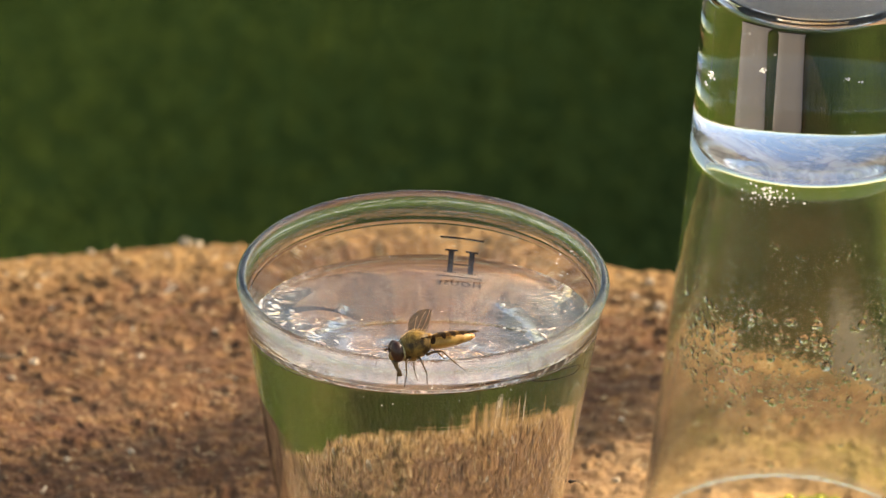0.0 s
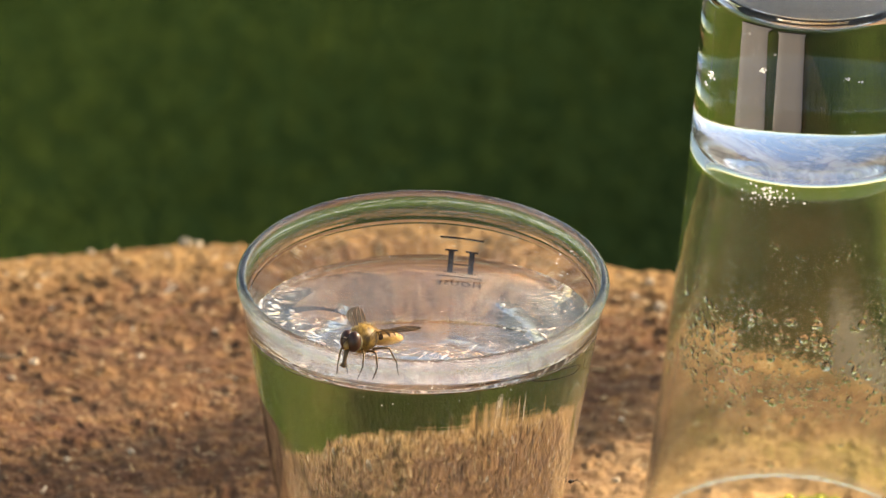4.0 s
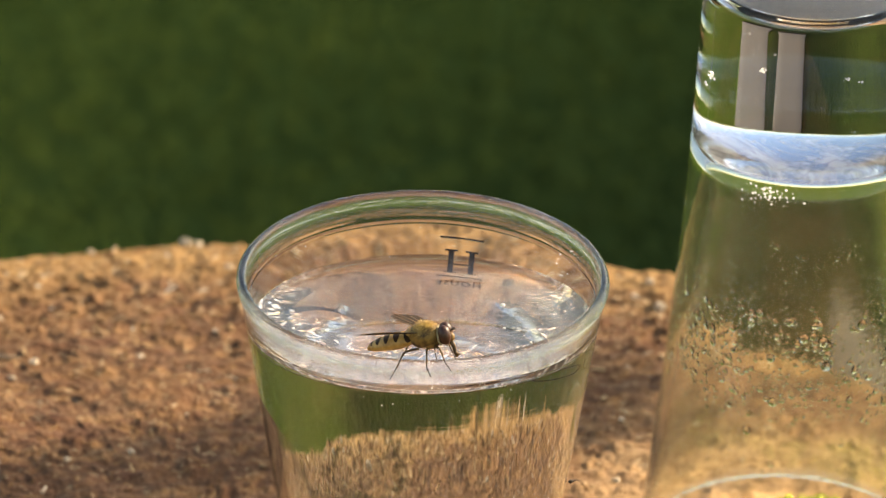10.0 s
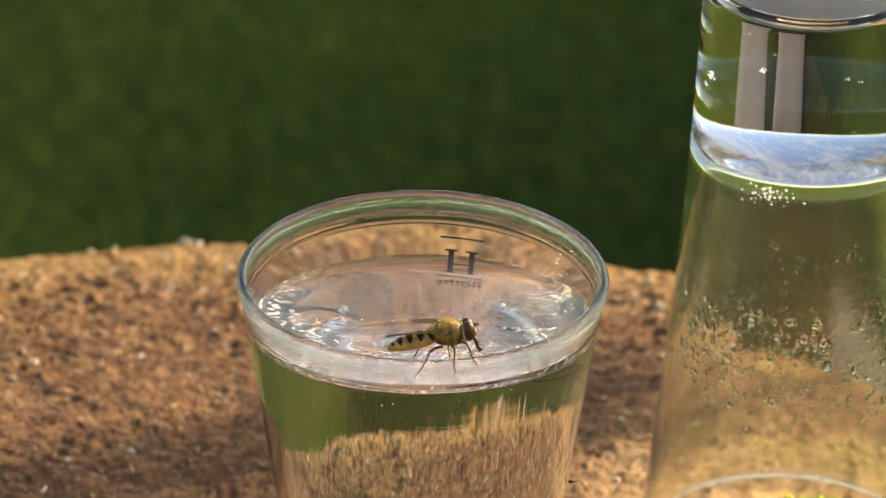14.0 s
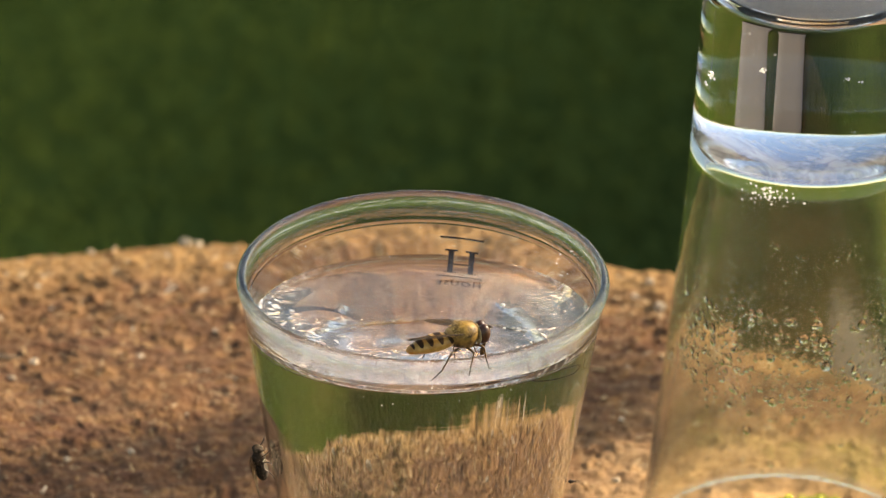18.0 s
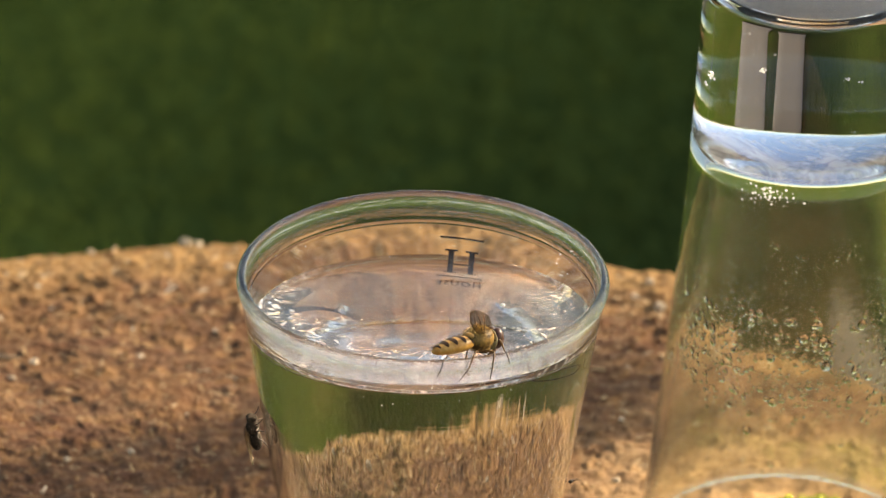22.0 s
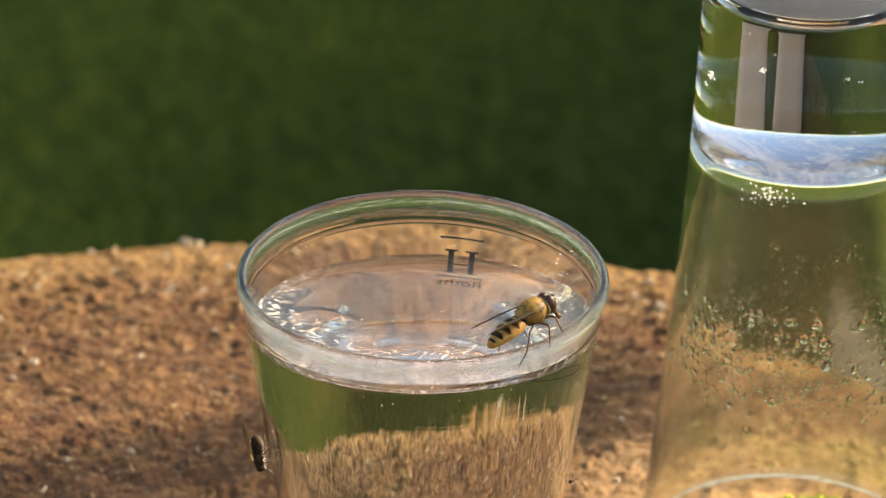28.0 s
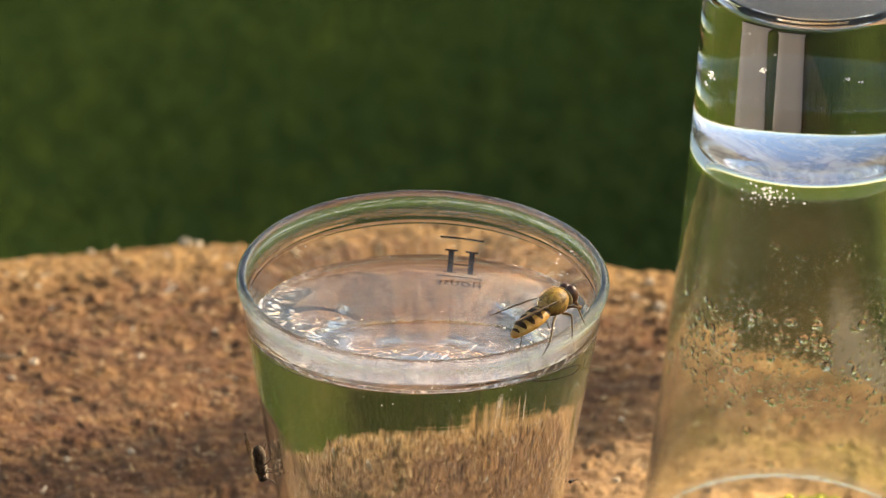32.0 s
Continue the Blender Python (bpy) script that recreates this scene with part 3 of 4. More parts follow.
def make_drink():
    """Fills the leaning glass; its surface is level."""
    level, slope = 53.2, math.tan(radians(5.0))
    side = [(inner_radius(z) + 0.12, z) for z in (25, 32, 40, 44, 46, 47, 48, 48.5, 49, 49.5, 50, 50.5, 51, 51.5, 52, 52.5, 53, 53.4)]
    bottom = [(0, 18.48), (6, 18.58), (11.35, 19.08), (14.3, 20.2), (15.57, 22.15)]
    r = inner_radius(level)
    top = [(r + 0.12, level), (r + 0.36, level + 1.15), (r + 0.36, level + 1.15), (r - 0.15, level + 0.78), (r - 0.75, level + 0.40), (r - 1.6, level + 0.15), (r - 3.0, level + 0.03), (r - 5.0, level), (8, level), (0, level)]
    bm = bmesh.new()
    lathe(bm, [(p.x, p.y) for p in spline([(*p, 0) for p in bottom + side + top], 4)])
    for v in bm.verts:
        if v.co.z > 44:
            v.co.z += 0.5 * max(0, -v.co.y / 21) ** 2 * max(0, math.hypot(v.co.x, v.co.y) - 19) / 2
            z = v.co.z - slope * v.co.y * (v.co.z - 44) / (level - 44)
            k = inner_radius(z) / inner_radius(v.co.z)
            v.co = (v.co.x * k, v.co.y * k, z)
    bm.normal_update()
    for f in bm.faces:
        f.material_index = 1 if f.normal.z > 0.7 and f.calc_center_median().z > 50 else 0
    surface = bm.copy()
    bmesh.ops.delete(surface, geom=[f for f in surface.faces if f.material_index == 0], context="FACES")
    bmesh.ops.delete(bm, geom=[f for f in bm.faces if f.material_index == 1], context="FACES")
    drink = new("drink")
    part("liquid_body", bm, WATER, drink).visible_shadow = False
    part("surface_film", surface, SKIN, drink, "faintly iridescent still surface, silvery swirls and glints painted on").visible_shadow = False
    drink.matrix_world = TILT
    tagged(drink, "clear still drink filling the shot glass almost to the lip", "drink")


make_drink()


GLINTS = ((10.0, 1.3, 0.34), (10.1, -5.8, 0.2), (-13.2, -3.3, 0.16), (-16.0, -6.0, 0.14), (13.3, -10.1, 0.14), (16.2, -5.7, 0.12), (-7.6, -3.3, 0.12), (-3.3, -12.8, 0.1), (17.8, -0.5, 0.16), (-9.6, -8.5, 0.12), (3.6, -13.6, 0.1), (7.0, -16.9, 0.1))


def make_glints():
    """White beads added on the drink where the sun glints."""
    bm = bmesh.new()
    for x, y, size in GLINTS:
        ball(bm, (x, y, 53.05), (size, size, size * 0.8), u=12, v=8)
    tagged(finish("surface_glint", bm, MILKY), "tiny white beads on the drink, added as sun glints", "bubbles", kind="stuff")


make_glints()


# ---- the tall glass, upside down ----
GX, GY = 50.05, 35.7


def tall_radius(z):
    return 20.65 - 0.126 * z + 0.00058 * z * z


def tall_inner(z):
    """The wall grows thicker towards the heavy base."""
    return tall_radius(z) - 1.0 - 0.041 * z


def make_tall_glass():
    glass = tagged(new("tall_glass"), "tall clear glass upside down on the stump, fogged inside with condensation", "glass")
    outer = [(0, 82.9), (5, 82.8), (9.5, 82.3), (11.6, 82.6), (12.3, 84.0), (12.9, 84.5), (13.6, 84.2), (14.05, 83.2), (14.18, 81.5)]
    outer += [(tall_radius(z), z) for z in (76, 70, 62, 52, 42, 32, 22, 12, 4)]
    lip = [(20.6, 0.9), (20.3, 0.1), (19.7, 0.0), (19.1, 0.5)]
    inner = [(tall_inner(z), z) for z in (4, 12, 22, 32, 42, 50, 53.5)] + [(12.0, 57.8), (11.65, 59.4), (10.8, 60.8), (9.3, 61.7), (7, 62.3), (4, 62.6), (0, 62.7)]
    bm = bmesh.new()
    lathe(bm, [(p.x, p.y) for p in spline([(*p, 0) for p in outer + lip], 4)][::-1], x=0, y=0)
    lathe(bm, [(p.x, p.y) for p in spline([(*p, 0) for p in lip[-1:] + inner], 4)][::-1], slot=1)
    bmesh.ops.remove_doubles(bm, verts=bm.verts, dist=0.001)
    bmesh.ops.recalc_face_normals(bm, faces=bm.faces)
    for f in bm.faces:
        z = f.calc_center_median().z
        if z > 82.0 and math.hypot(*f.calc_center_median().xy) < 11.3:
            f.material_index = 4
        elif z < 1.6:
            f.material_index = 2
        elif f.material_index == 1 and z > 60.9:
            f.material_index = 3
    part("glass_body", bm, [GLASS, FOGGED, LIP, DOME, PALE_TOP], glass).visible_shadow = False
    rnd = random.Random(7)
    bm, white_beads = bmesh.new(), bmesh.new()
    for _ in range(80):
        a, z = radians(rnd.gauss(243, 8)), min(60.2, rnd.gauss(59.4, 0.7))
        size = rnd.uniform(0.05, 0.16)
        r = tall_inner(z)
        ball(white_beads, (r * math.cos(a), r * math.sin(a), z), (size * 0.6, size, size), Euler((0, 0, a)), 8, 6)
    # Droplets added on the dome to imitate its sun glitter.
    for _ in range(110):
        a, r, size = radians(rnd.gauss(8, 26)), rnd.uniform(3.5, 10.5), rnd.uniform(0.06, 0.17)
        ball(bm, (r * math.cos(a), r * math.sin(a), 62.6 - 0.0085 * r * r), (size, size, size * 0.5), u=8, v=6)
    for _ in range(3600):
        a = rnd.uniform(math.radians(150), math.radians(390))
        z = rnd.choice((rnd.gauss(35, 4.5), rnd.gauss(36, 5), rnd.gauss(45, 6), rnd.uniform(6, 54)))
        if not 3 < z < 54:
            continue
        size = min(0.7, (0.16 if 27 < z < 43 else 0.08) * math.exp(rnd.gauss(0, 0.6)))
        r = tall_inner(z)
        turn = Euler((0, 0, a))
        ball(bm, (r * math.cos(a), r * math.sin(a), z), (size * 0.2, size, size * rnd.uniform(0.8, 1.4)), turn, 8, 6)
    # White beads set in the thick base to stand for the sun's glints.
    for turn, z, size in ((204, 73.5, 0.48), (198, 71.5, 0.30), (240, 77.0, 0.40), (246, 79.5, 0.14), (284, 76.5, 0.26), (292, 76.0, 0.22), (230, 81.5, 0.12)):
        a, r = radians(turn), tall_radius(z) - 0.6
        for _ in range(int(4 + size * 22)):
            da, dz, small = rnd.gauss(0, size * 0.07), rnd.gauss(0, size * 0.6), size * rnd.uniform(0.12, 0.5)
            ball(white_beads, (r * math.cos(a + da), r * math.sin(a + da), z + dz), (small * 0.7, small * 1.2, small * 0.8), Euler((0, 0, a)), 8, 6)
    tagged(part("white_bead", white_beads, MILKY, glass, "bubbles under the dome and white beads added as sun glints"), kind="stuff")
    tagged(part("condensation", bm, DROPLET, glass, "beads of condensed water on the inner wall"), kind="stuff")
    glass.matrix_world = TILT @ pose(GX * MM, GY * MM, 0)


make_tall_glass()


# ---- an unseen slatted screen, added to cast broken shade across the stump, and slabs in the grass ----
def make_stake(x, y):
    stake = tagged(new("shade_screen"), "unseen slatted screen added to cast shade across the stump", "plant support")
    bm = bmesh.new()
    tube(bm, [(0, 0, GROUND * 1000 - 30), (0, 0, 0), (0, 0, 470)], 2.6, 10)
    part("stake", bm, POST, stake, "thin grey metal stake")
    for k in range(-3, 4):
        bm = bmesh.new()
        rows = []
        for i in range(17):
            z = 426 + 774 * i / 16
            bow = noise.noise((k * 1.7, 3.0, z * 0.004)) * 0.8
            rows.append([bm.verts.new((5.0 * k + bow + 1.68 * math.cos(a), 1.68 * math.sin(a), z)) for a in (2 * math.pi * q / 8 for q in range(8))])
        for lo, hi in zip(rows, rows[1:]):
            for q in range(8):
                bm.faces.new((lo[q], lo[(q + 1) % 8], hi[(q + 1) % 8], hi[q]))
        bm.faces.new(rows[0][::-1])
        bm.faces.new(rows[-1])
        part("slat", bm, POST, stake)
    for z in (440, 1150):
        bm = bmesh.new()
        tube(bm, [(-17.5, 3.2, z), (0, 3.3, z), (17.5, 3.2, z)], 1.4, 8)
        part("crossbar", bm, POST, stake)
    stake.matrix_world = pose(x * MM, y * MM, 0, 0, 0, -SUN_TURN)


make_stake(752, 447.3)


SLABS = ((0.42, 1.68, 0.29, 0.34, -12), (0.80, 1.42, 0.38, 0.44, -29))


def make_slab(x, y, wide, deep, turn):
    bm = bmesh.new()
    rows = []
    outline = []
    for k in range(48):
        a = 2 * math.pi * (k + 0.5) / 48
        c, q = math.cos(a), math.sin(a)
        m = (abs(c) ** 12 + abs(q) ** 12) ** (1 / 12)
        outline.append((c / m * wide * 500 + noise.noise((c * 4, q * 4, x)) * 5, q / m * deep * 500 + noise.noise((q * 4, c * 4, y)) * 5))
    for z, k in ((-30, 1.0), (22, 1.0), (28, 0.985), (30, 0.96), (31, 0.5)):
        rows.append([bm.verts.new((px * k, py * k, z + noise.noise((px * 0.02, py * 0.02, 0)) * 1.5)) for px, py in outline])
    for lo, hi in zip(rows, rows[1:]):
        for k in range(48):
            bm.faces.new((lo[k], lo[(k + 1) % 48], hi[(k + 1) % 48], hi[k]))
    bm.faces.new(rows[-1])
    ob = finish("paving_slab", bm, STONE)
    ob.matrix_world = pose(x, y, GROUND + 0.01, 0, 0, turn)
    tagged(ob, "pale grey paving slab set in the lawn", "paving slab", "paving slabs in the lawn")


for row in SLABS:
    make_slab(*row)


# ---- moss ----
def make_moss(x, y):
    rnd = random.Random(3)
    bm = bmesh.new()
    for _ in range(240):
        a, r = rnd.uniform(0, 6.283), 5.5 * math.sqrt(rnd.random())
        px, py = r * math.cos(a), r * 0.8 * math.sin(a)
        ball(bm, (px, py, stump_height(x + px, y + py) + rnd.uniform(0, 0.9) * (1 - r / 7)), (rnd.uniform(0.25, 0.5), rnd.uniform(0.25, 0.5), rnd.uniform(0.3, 0.8)), Euler((rnd.uniform(-.5, .5), rnd.uniform(-.5, .5), a)), 6, 5)
    ob = finish("moss_tuft", bm, MOSS)
    ob.matrix_world = TILT @ pose(x * MM, y * MM, 0)
    tagged(ob, "yellow-green moss tuft on the stump under the tall glass", "moss")


make_moss(55, 49)


# ---- the hoverfly ----
def abdomen_radius(x):
    t = (0.9 - x) / 6.15
    return 1.5 * (math.sin(math.pi * min(1, max(0, t)) ** 0.8)) ** 0.45 * (1 - 0.16 * t) + 0.02


def shell(bm, x0, x1, grow, lo=0.0, hi=360.0, n=7, sides=24, pinch=0.0):
    """A stretch of the flattened abdomen between two angles from the top, narrowed towards its ends by pinch."""
    rows = []
    for i in range(n + 1):
        row = []
        for k in range(sides + (hi - lo < 360)):
            a = lo + (hi - lo) * k / sides
            x = (x0 + x1) / 2 + (x1 - x0) * (i / n - 0.5) * (1 - pinch * abs(a / hi) ** 2.5)
            r = abdomen_radius(x) + grow
            row.append(bm.verts.new((x, r * math.sin(radians(a)), 0.15 - 0.014 * (x - 0.9) ** 2 + r * 0.68 * math.cos(radians(a)))))
        rows.append(row)
    m = len(rows[0])
    for p, q in zip(rows, rows[1:]):
        for k in range(m if hi - lo >= 360 else m - 1):
            bm.faces.new((p[k], p[(k + 1) % m], q[(k + 1) % m], q[k]))


def wing_mesh(length, width, side):
    """A wing along -x from its root, with veins raised on it."""
    bm = bmesh.new()
    n, rows = 22, []
    for i in range(n + 1):
        t = i / n
        w = width * (0.16 + 0.84 * math.sin(math.pi * min(1, t * 0.93 + 0.04)) ** 0.7)
        front, back = w * (0.40 - 0.1 * t), -w * 0.62
        rows.append([bm.verts.new((-length * t, side * -(front + (back - front) * k / 6), 0.06 * math.sin(k * 1.9) - 0.35 * t * t)) for k in range(7)])
    for p, q in zip(rows, rows[1:]):
        for k in range(6):
            bm.faces.new((p[k], p[k + 1], q[k + 1], q[k]))
    return bm


def vein_mesh(length, width, side):
    bm = bmesh.new()
    for f0, f1, end in ((0.36, 0.26, 0.95), (0.2, 0.05, 0.97), (0.0, -0.22, 0.88), (-0.15, -0.5, 0.62)):
        pts = []
        for i in range(9):
            t = i / 8 * end
            w = width * (0.16 + 0.84 * math.sin(math.pi * min(1, t * 0.93 + 0.04)) ** 0.7)
            pts.append((-length * t, side * -w * (f0 + (f1 - f0) * t), 0.05 - 0.35 * t * t))
        tube(bm, pts, 0.035, 5)
    return bm


def leg(bm, points, radii):
    tube(bm, [tuple(p) for p in spline(points, 3)], [radii[0] + (radii[1] - radii[0]) * k / (3 * (len(points) - 1)) for k in range(3 * (len(points) - 1) + 1)], 7)


def make_hoverfly():
    fly = tagged(new("hoverfly"), "yellow and black banded hoverfly drinking at the shot glass lip", "fly")
    bm = bmesh.new()
    ball(bm, (2.1, 0, 0.4), (2.05, 1.6, 1.62), u=24, v=16)
    ball(bm, (2.6, 0, -0.5), (1.3, 1.1, 0.95), u=20, v=12)
    thorax = part("thorax", bm, GOLD_FUZZ, fly, "bronze-gold hairy thorax")
    rnd = random.Random(5)
    bm = bmesh.new()
    for _ in range(260):
        u, v = rnd.uniform(0, 6.283), rnd.uniform(0.25, 1)
        c = math.sqrt(max(0, 1 - v * v))
        d = Vector((c * math.cos(u), c * math.sin(u), v))
        p = Vector((2.1 + 2.03 * d.x, 1.58 * d.y, 0.4 + 1.6 * d.z))
        tip = p + Vector((d.x * 0.3 - 0.12, d.y * 0.32, d.z * 0.3))
        tube(bm, [p, tip], [0.022, 0.004], 3)
    tagged(part("hair", bm, HAIR, thorax, "short golden hairs"), kind="stuff")
    bm = bmesh.new()
    ball(bm, (0.45, 0, 0.95), (0.62, 0.9, 0.42))
    part("scutellum", bm, YELLOW, fly)
    bm = bmesh.new()
    shell(bm, 0.9, -5.24, 0, n=30, sides=28)
    bmesh.ops.contextual_create(bm, geom=[e for e in bm.edges if e.is_boundary])
    abdomen = part("abdomen", bm, YELLOW, fly, "flattened amber-yellow abdomen")
    for x0, x1, reach in ((0.8, -0.3, 92), (-0.80, -1.62, 70), (-2.10, -2.88, 66), (-3.30, -3.98, 62), (-4.36, -4.7, 52)):
        bm = bmesh.new()
        shell(bm, x0, x1, 0.025, -reach, reach, pinch=0.75)
        part("band", bm, BAND, abdomen, "black-brown cross band")
    bm = bmesh.new()
    shell(bm, -4.65, -5.22, 0.02)
    bmesh.ops.contextual_create(bm, geom=[e for e in bm.edges if e.is_boundary])
    part("tail", bm, ORANGE, abdomen, "orange-brown tail tip")
    bm = bmesh.new()
    ball(bm, (4.45, 0, 0.05), (0.82, 1.2, 1.12))
    ball(bm, (5.2, 0, -0.25), (0.42, 0.42, 0.55))
    head = part("head", bm, FACE, fly, "brown-yellow faced head")
    bm = bmesh.new()
    ball(bm, (3.92, 0, 0.10), (0.22, 1.32, 1.26), u=24, v=14)
    part("collar", bm, PALE, head, "pale rim behind the eyes")
    for s in (-1, 1):
        bm = bmesh.new()
        ball(bm, (4.55, s * 0.52, 0.24), (0.84, 0.84, 1.26), Euler((0, 0, s * 0.18)), u=22, v=14)
        part("eye", bm, EYE_RED, head, "large dark maroon compound eye")
        bm = bmesh.new()
        tube(bm, [(5.3, s * 0.12, 0.55), (5.65, s * 0.16, 0.75), (5.95, s * 0.2, 0.62)], [0.07, 0.12, 0.05], 7)
        part("antenna", bm, BLACK, head)
    bm = bmesh.new()
    tube(bm, [(0, 0, 0), (0.2, 0, -0.8), (0.2, 0, -1.6), (0.45, 0, -2.05)], [0.36, 0.24, 0.24, 0.36], 9)
    mouth = part("proboscis", bm, LEG_BROWN, fly, "dark extended proboscis")
    mouth.matrix_basis = pose(5.05 * MM, 0, -0.7 * MM)
    wings, forelegs = [], []
    for s in (-1, 1):
        w = part("wing", wing_mesh(7.0, 2.5, s), WING, fly, "translucent smoky wing")
        part("veins", vein_mesh(7.0, 2.5, s), LEG_BROWN, w)
        wings.append(w)
        for root, knee, ankle, toe, name in (((3.3, 0.8, -0.9), (4.1, 1.7, -0.9), (4.4, 1.8, -2.5), (4.9, 1.5, -3.9), "foreleg"),
                                             ((2.3, 0.9, -1.1), (2.5, 2.3, -1.0), (2.1, 2.4, -2.8), (2.2, 1.9, -4.3), "midleg"),
                                             ((1.2, 0.8, -1.0), (-0.4, 2.0, -0.8), (-1.6, 2.3, -2.5), (-2.8, 1.9, -3.9), "hindleg")):
            bm = bmesh.new()
            flip = lambda p: (p[0], p[1] * s, p[2])
            leg(bm, [flip(root), flip(tuple((a + b) / 2 + (0, 0, 0.12)[i] for i, (a, b) in enumerate(zip(root, knee)))), flip(knee)], (0.17, 0.13))
            upper = part(name, bm, LEG_BROWN, fly, "brown-yellow leg with black foot")
            bm = bmesh.new()
            leg(bm, [flip(knee), flip(ankle)], (0.11, 0.08))
            part("shin", bm, LEG_BROWN, upper)
            bm = bmesh.new()
            leg(bm, [flip(ankle), flip(tuple((a + b) / 2 for a, b in zip(ankle, toe))), flip(toe)], (0.075, 0.045))
            part("foot", bm, BLACK, upper, "thin black foot")
            if name == "foreleg":
                forelegs.append(upper)
    return fly, wings, mouth, forelegs


hoverfly, hover_wings, hover_mouth, hover_forelegs = make_hoverfly()


# ---- the small fly that climbs on the outside of the shot glass ----
def make_small_fly():
    fly = tagged(new("small_fly"), "small dark grey fly climbing the outside of the shot glass", "fly")
    bm = bmesh.new()
    ball(bm, (0.7, 0, 0.1), (1.1, 0.85, 0.85), u=18, v=12)
    thorax = part("thorax", bm, GREY_FLY, fly)
    rnd = random.Random(9)
    bm = bmesh.new()
    for _ in range(90):
        u, v = rnd.uniform(0, 6.283), rnd.uniform(-0.2, 1)
        c = math.sqrt(1 - v * v)
        d = Vector((c * math.cos(u), c * math.sin(u), v))
        o, rad = rnd.choice(((Vector((0.7, 0, 0.1)), (1.08, 0.84, 0.84)), (Vector((-1.2, 0, 0)), (1.38, 0.88, 0.78))))
        p = o + Vector((d.x * rad[0], d.y * rad[1], d.z * rad[2]))
        tube(bm, [p, p + d * 0.35 + Vector((-0.25, 0, 0))], [0.022, 0.005], 3)
    tagged(part("bristles", bm, BLACK, thorax), kind="stuff")
    bm = bmesh.new()
    ball(bm, (-1.2, 0, 0), (1.4, 0.9, 0.8), u=18, v=12)
    part("abdomen", bm, GREY_FLY, fly, "grey chequered abdomen")
    bm = bmesh.new()
    ball(bm, (1.95, 0, 0), (0.45, 0.75, 0.7))
    head = part("head", bm, GREY_FLY, fly)
    for s in (-1, 1):
        bm = bmesh.new()
        ball(bm, (2.02, s * 0.48, 0.12), (0.4, 0.38, 0.58))
        part("eye", bm, GREY_FLY, head, "dark brown eye")
        w = part("wing", wing_mesh(4.4, 1.7, s), WING, fly, "translucent smoky wing")
        part("veins", vein_mesh(4.4, 1.7, s), LEG_BROWN, w)
        w.matrix_basis = pose(0.6 * MM, s * 0.6 * MM, 0.75 * MM, s * 20, 8, s * -16)
        for x0, x1, x2 in ((1.1, 1.9, 2.5), (0.6, 0.7, 0.6), (0.2, -0.8, -1.6)):
            bm = bmesh.new()
            leg(bm, [(x0, s * 0.5, -0.5), ((x0 + x1) / 2, s * 1.2, -0.2), (x1, s * 1.5, -0.8), (x2, s * 1.9, -1.25)], (0.11, 0.04))
            part("leg", bm, BLACK, fly)
    return fly


small_fly = make_small_fly()


# ---- a gnat on the far side of the wall of the shot glass ----
def make_gnat():
    gnat = tagged(new("gnat"), "tiny black gnat clinging to the side of the shot glass", "insect")
    bm = bmesh.new()
    ball(bm, (0, 0, 0), (0.32, 0.24, 0.26))
    ball(bm, (0.3, 0, 0.05), (0.16, 0.17, 0.16))
    part("body", bm, BLACK, gnat)
    for s in (-1, 1):
        bm = bmesh.new()
        tube(bm, [(0.35, s * 0.08, 0), (0.8, s * 0.2, 0.12), (1.2, s * 0.25, -0.08)], [0.05, 0.04, 0.03], 5)
        part("leg", bm, BLACK, gnat)
    return gnat


gnat = make_gnat()


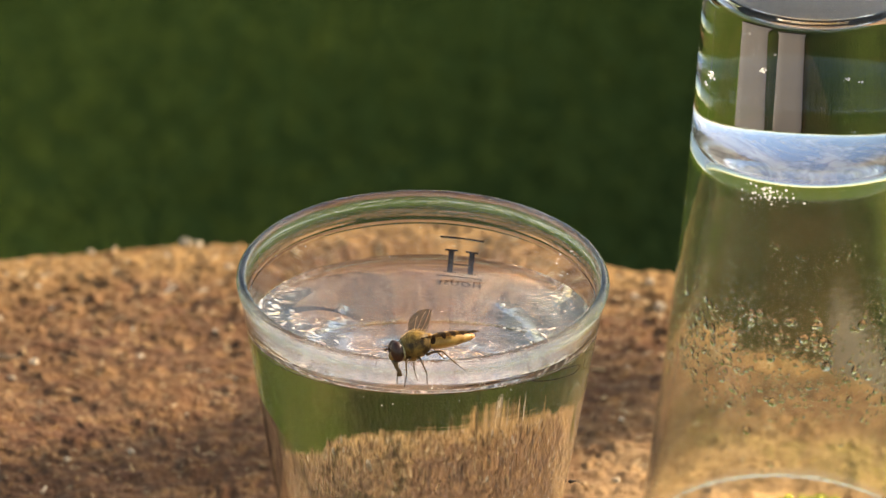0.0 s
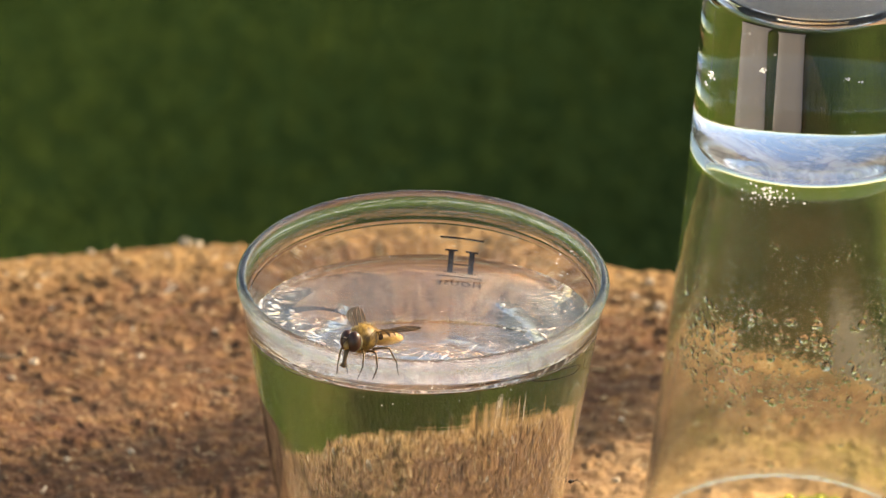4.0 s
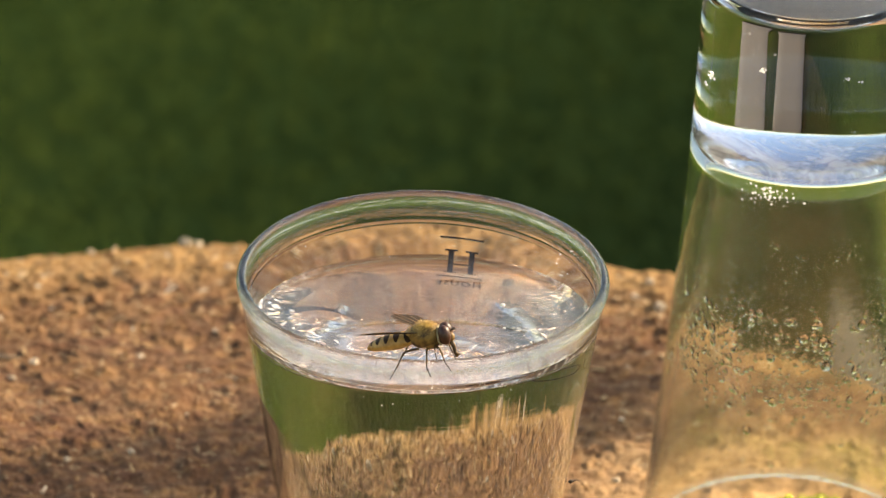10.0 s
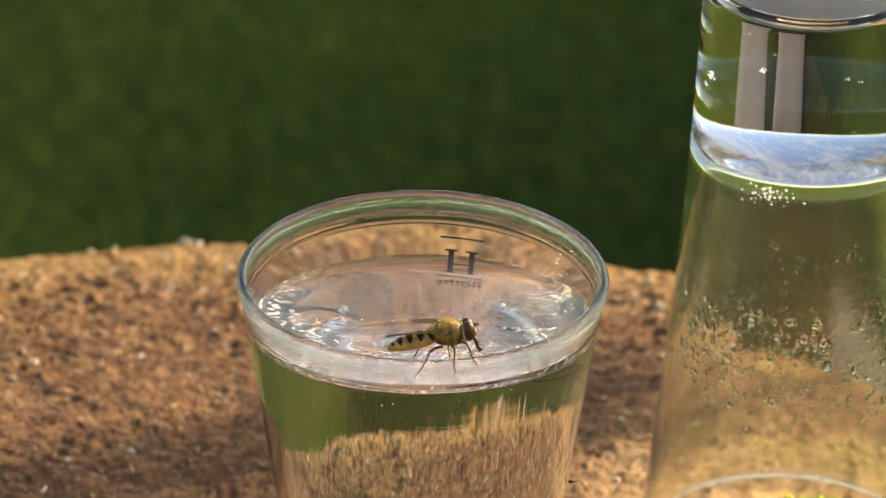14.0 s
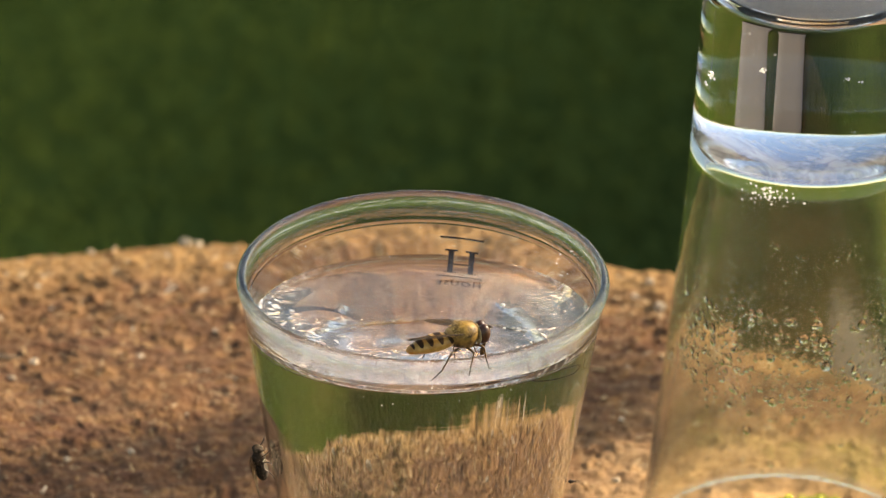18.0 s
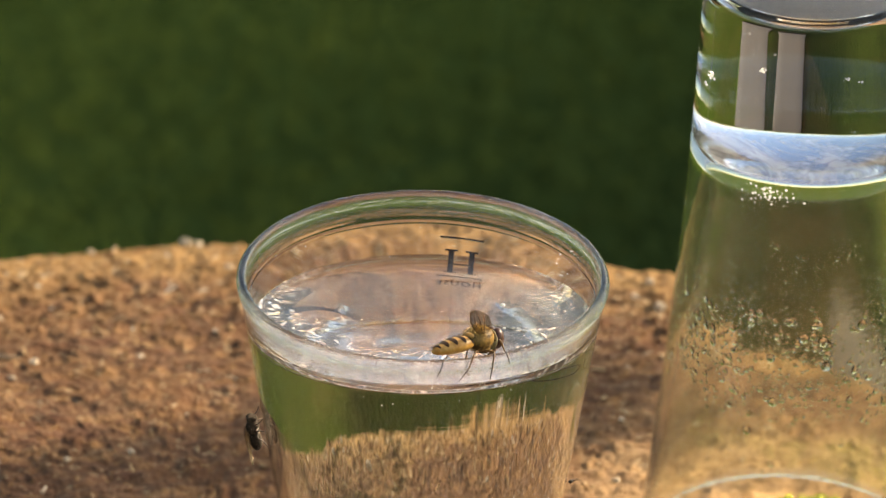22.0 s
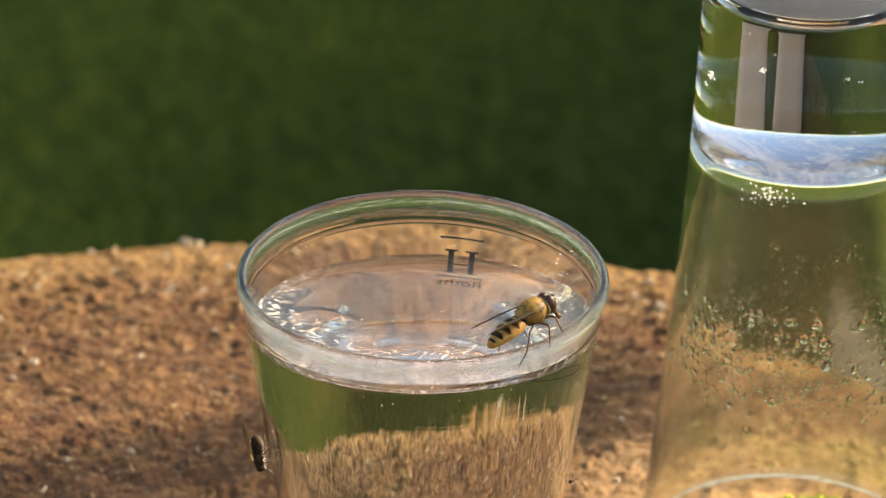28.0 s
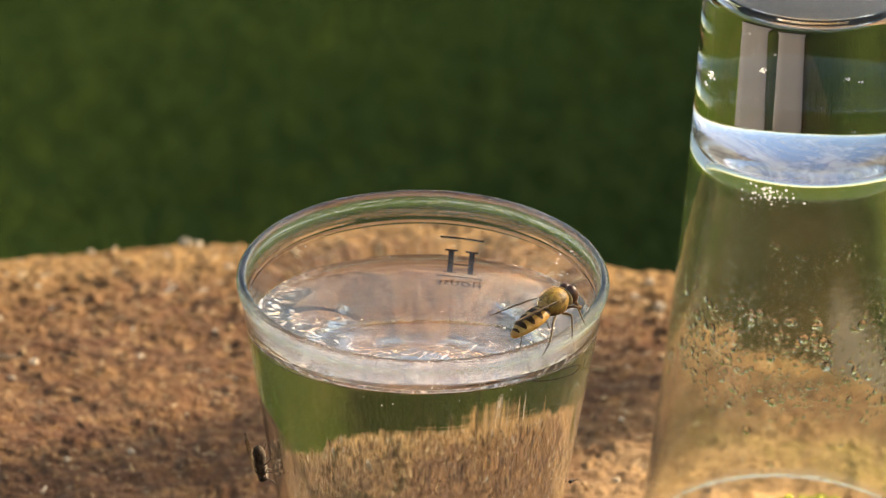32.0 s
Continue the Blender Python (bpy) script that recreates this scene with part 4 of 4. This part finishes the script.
# ---- what moves, and when ----
def motions():
    # seconds, place in millimetres, heading, rise of the head, lean
    path = [(0, 1.17, -27.41, 60.54, -160, -7, 16), (1, -0.95, -27.38, 61.47, -167, 12, 4), (2, -3.43, -27.17, 60, -164, 10, 14),
            (3, -3.68, -27.1, 60.1, -163, 9, 14), (3.5, -4.8, -26.88, 60.43, -156, 10, 8), (4.5, -6.54, -26.44, 61.01, -92, 14, 0),
            (5.5, -8.27, -25.84, 61.4, -38, 16, 6), (6, -7.29, -26.21, 60.87, -18, -8, 12), (7, -4, -27.08, 60.6, -22, -1, 8),
            (8, -3.36, -27.17, 60.93, -34, 8, 0), (9, -2.66, -27.25, 60.24, -28, 10, 0), (10, -1.66, -27.37, 60.96, -12, 13, 0),
            (11, -1.43, -27.36, 60.88, -14, 11, 4), (12, -0.42, -27.42, 60.54, -11, 8, 6), (13, 0.35, -27.41, 60.98, -4, 14, 0),
            (14, 0.89, -27.41, 61.23, 8, 8, 0), (17, 3.33, -27.18, 60.08, 30, -3, 10), (18, 2.86, -27.24, 60.84, 25, 1, 6),
            (19, 3.67, -27.14, 61.27, 24, 6, 4), (20, 5.03, -26.85, 61.15, 22, 10, 0), (21, 5.07, -26.85, 60.85, 36, 5, 0),
            (21.5, 5.1, -26.83, 60.4, 40, -5, -8), (22, 5.11, -26.82, 60.22, 41, -9, -10),
            (23, 7.08, -26.25, 61.4, 27, 12, 0), (24, 8.63, -25.67, 61.59, 24, 10, 0),
            (25, 8.23, -25.87, 61.46, 35, 7, 0), (25.5, 8, -25.95, 60.2, 40, -8, -10), (26.5, 9.3, -25.4, 60.9, 40, 3, -4),
            (27.5, 11.1, -24.45, 61.75, 41, 14, 0), (28, 11.51, -24.24, 61.81, 41, 15, 0), (29, 12.1, -23.87, 61.06, 54, 2, -14),
            (30, 11.53, -24.22, 60.04, 57, -6, -12), (31, 12.44, -23.65, 60.82, 52, 4, -12), (32, 14.27, -22.29, 62.26, 43, 14, 0)]
    walk(hoverfly, [(t, pose(x * MM, y * MM, z * MM, lean, -rise, head)) for t, x, y, z, head, rise, lean in path])
    # seconds, then spread, lift and twist of the right and of the left wing
    flaps = [(0, 52, 16, -20, 12, -2, 12), (1, 36, -2, 24, 16, 2, 20), (2, 58, 22, 0, 20, 0, 12), (3, 58, 26, 0, 20, 0, 12), (3.5, 52, 20, 0, 12, 0, 16),
             (5.5, -2, 2, -8, 26, 14, 24), (6, -4, 0, -20, 38, 4, 24), (7, -2, 2, -16, 30, 0, 4), (8, -2, 2, -20, 36, 10, 0), (9, -2, 2, -20, 36, 16, 4),
             (10, 8, 12, -16, 46, 2, -16), (11, 6, 12, -20, 40, -8, -24), (12, 2, 10, -12, 44, -12, -24), (13, 2, 10, -16, 52, -8, -20), (14, -6, 6, -8, 62, -10, -20),
             (17, -12, 2, -12, 88, -16, 0), (18, -12, 2, -12, 82, -18, -12), (19, -10, 4, -12, 78, -18, -16), (20, -12, 4, -8, 54, -12, -28), (21, -8, 6, -8, 48, -15, -32),
             (21.5, 30, 33, -8, -4, -8, -28), (22, 34, 36, -8, -6, -6, -28), (22.5, 24, 26, -8, 2, -8, -28), (23, -8, 6, -12, 46, -12, -32),
             (24, -10, 4, -8, 56, -6, -32), (25, -8, 6, -8, 50, -18, -32), (25.5, 38, 32, 4, -4, -6, -30), (26.5, 10, 14, -8, 26, -12, -34),
             (27.5, -4, 8, -16, 44, -16, -36), (28, -4, 8, -16, 44, -16, -36),
             (29, 60, 42, 28, -4, -5, -36), (30, 58, 38, 36, -4, -5, -32), (31, 64, 42, 36, -4, -5, -24), (32, -4, 8, -16, 42, -10, -40)]
    for i, (wing, s) in enumerate(zip(hover_wings, (-1, 1))):
        walk(wing, [(t, pose(1.7 * MM, s * 1.15 * MM, 1.1 * MM, s * 12 + row[3 * i + 2], row[3 * i + 1], -s * row[3 * i])) for t, *row in flaps])
    # the proboscis dips and folds
    dips = [(0, 20), (1, 0), (2, -10), (3.5, -10), (5.5, 30), (7, 60), (8, 10), (9, 5), (10, 0), (11, 50), (12, 35), (13, 0), (14, -8), (17, 55),
            (18, 20), (19, 0), (20, 0), (21, 40), (22, 55), (23, -12), (24, -8), (25, 0), (28, -15), (30, 50), (31, 30), (32, -10)]
    walk(hover_mouth, [(t, pose(5.05 * MM, 0, -0.7 * MM, 0, a, 0)) for t, a in dips])
    # forelegs lifted to rub or set down
    for fore, s in zip(hover_forelegs, (-1, 1)):
        walk(fore, [(t, pose(0, 0, 0, 0, a, s * a * 0.3)) for t, a in ((0, 0), (3, 4), (6, -3), (10, 2), (14, 0), (16.5, 3), (17, -12), (18, 0), (21, 2), (22, -14), (23, 0), (25, 3),
                                                                        (28, 0), (29, -12), (30, -8), (31, -13), (32, 0))])
    # the small fly: height on the wall, turn round the wall, heading away from straight up
    climb = [(0, 13, 192, 0), (10, 19, 192, 0), (12, 25.6, 192, -4), (13, 26.4, 192, 6), (14, 26.8, 192, 0), (14.5, 28, 192, 0), (17, 32.6, 191, 0), (18, 34.2, 191, 0),
             (19, 35.4, 191, 0), (20, 36.0, 192, 3), (21, 38.1, 190, 0), (22, 38.5, 190, -3), (23, 39.9, 188, 8), (23.5, 39.2, 188, 60), (24, 38.2, 190, 130), (25, 37.2, 191, 170),
             (28, 35.8, 192, 180), (31, 34.8, 192, 172), (32, 34.3, 192, 180)]
    rows = []
    for t, z, turn, spin in climb:
        z += 1.4 * min(1, max(0, (t - 14) / 2))
        a, r = radians(turn), wall_radius(z) + 1.5
        up = Vector((0.148 * math.cos(a), 0.148 * math.sin(a), 0.989))
        side = Vector((-math.sin(a), math.cos(a), 0))
        fwd = up * math.cos(radians(spin)) + side * math.sin(radians(spin))
        out = side.cross(up)
        m = Matrix((fwd, out.cross(fwd), out)).transposed().to_4x4()
        m.translation = Vector((r * math.cos(a), r * math.sin(a), z)) * MM
        rows.append((t, TILT @ m))
    walk(small_fly, rows)
    a = radians(-6)
    still = [(t, TILT @ pose((wall_radius(31.8) + 0.25) * math.cos(a) * MM, (wall_radius(31.8) + 0.25) * math.sin(a) * MM, 31.8 * MM, 0, 0, w))
             for t, w in ((0, 0), (9, 25), (14, -10), (19, 0), (22, 30), (24, 0), (28, 40), (32, 30))]
    walk(gnat, still)


motions()
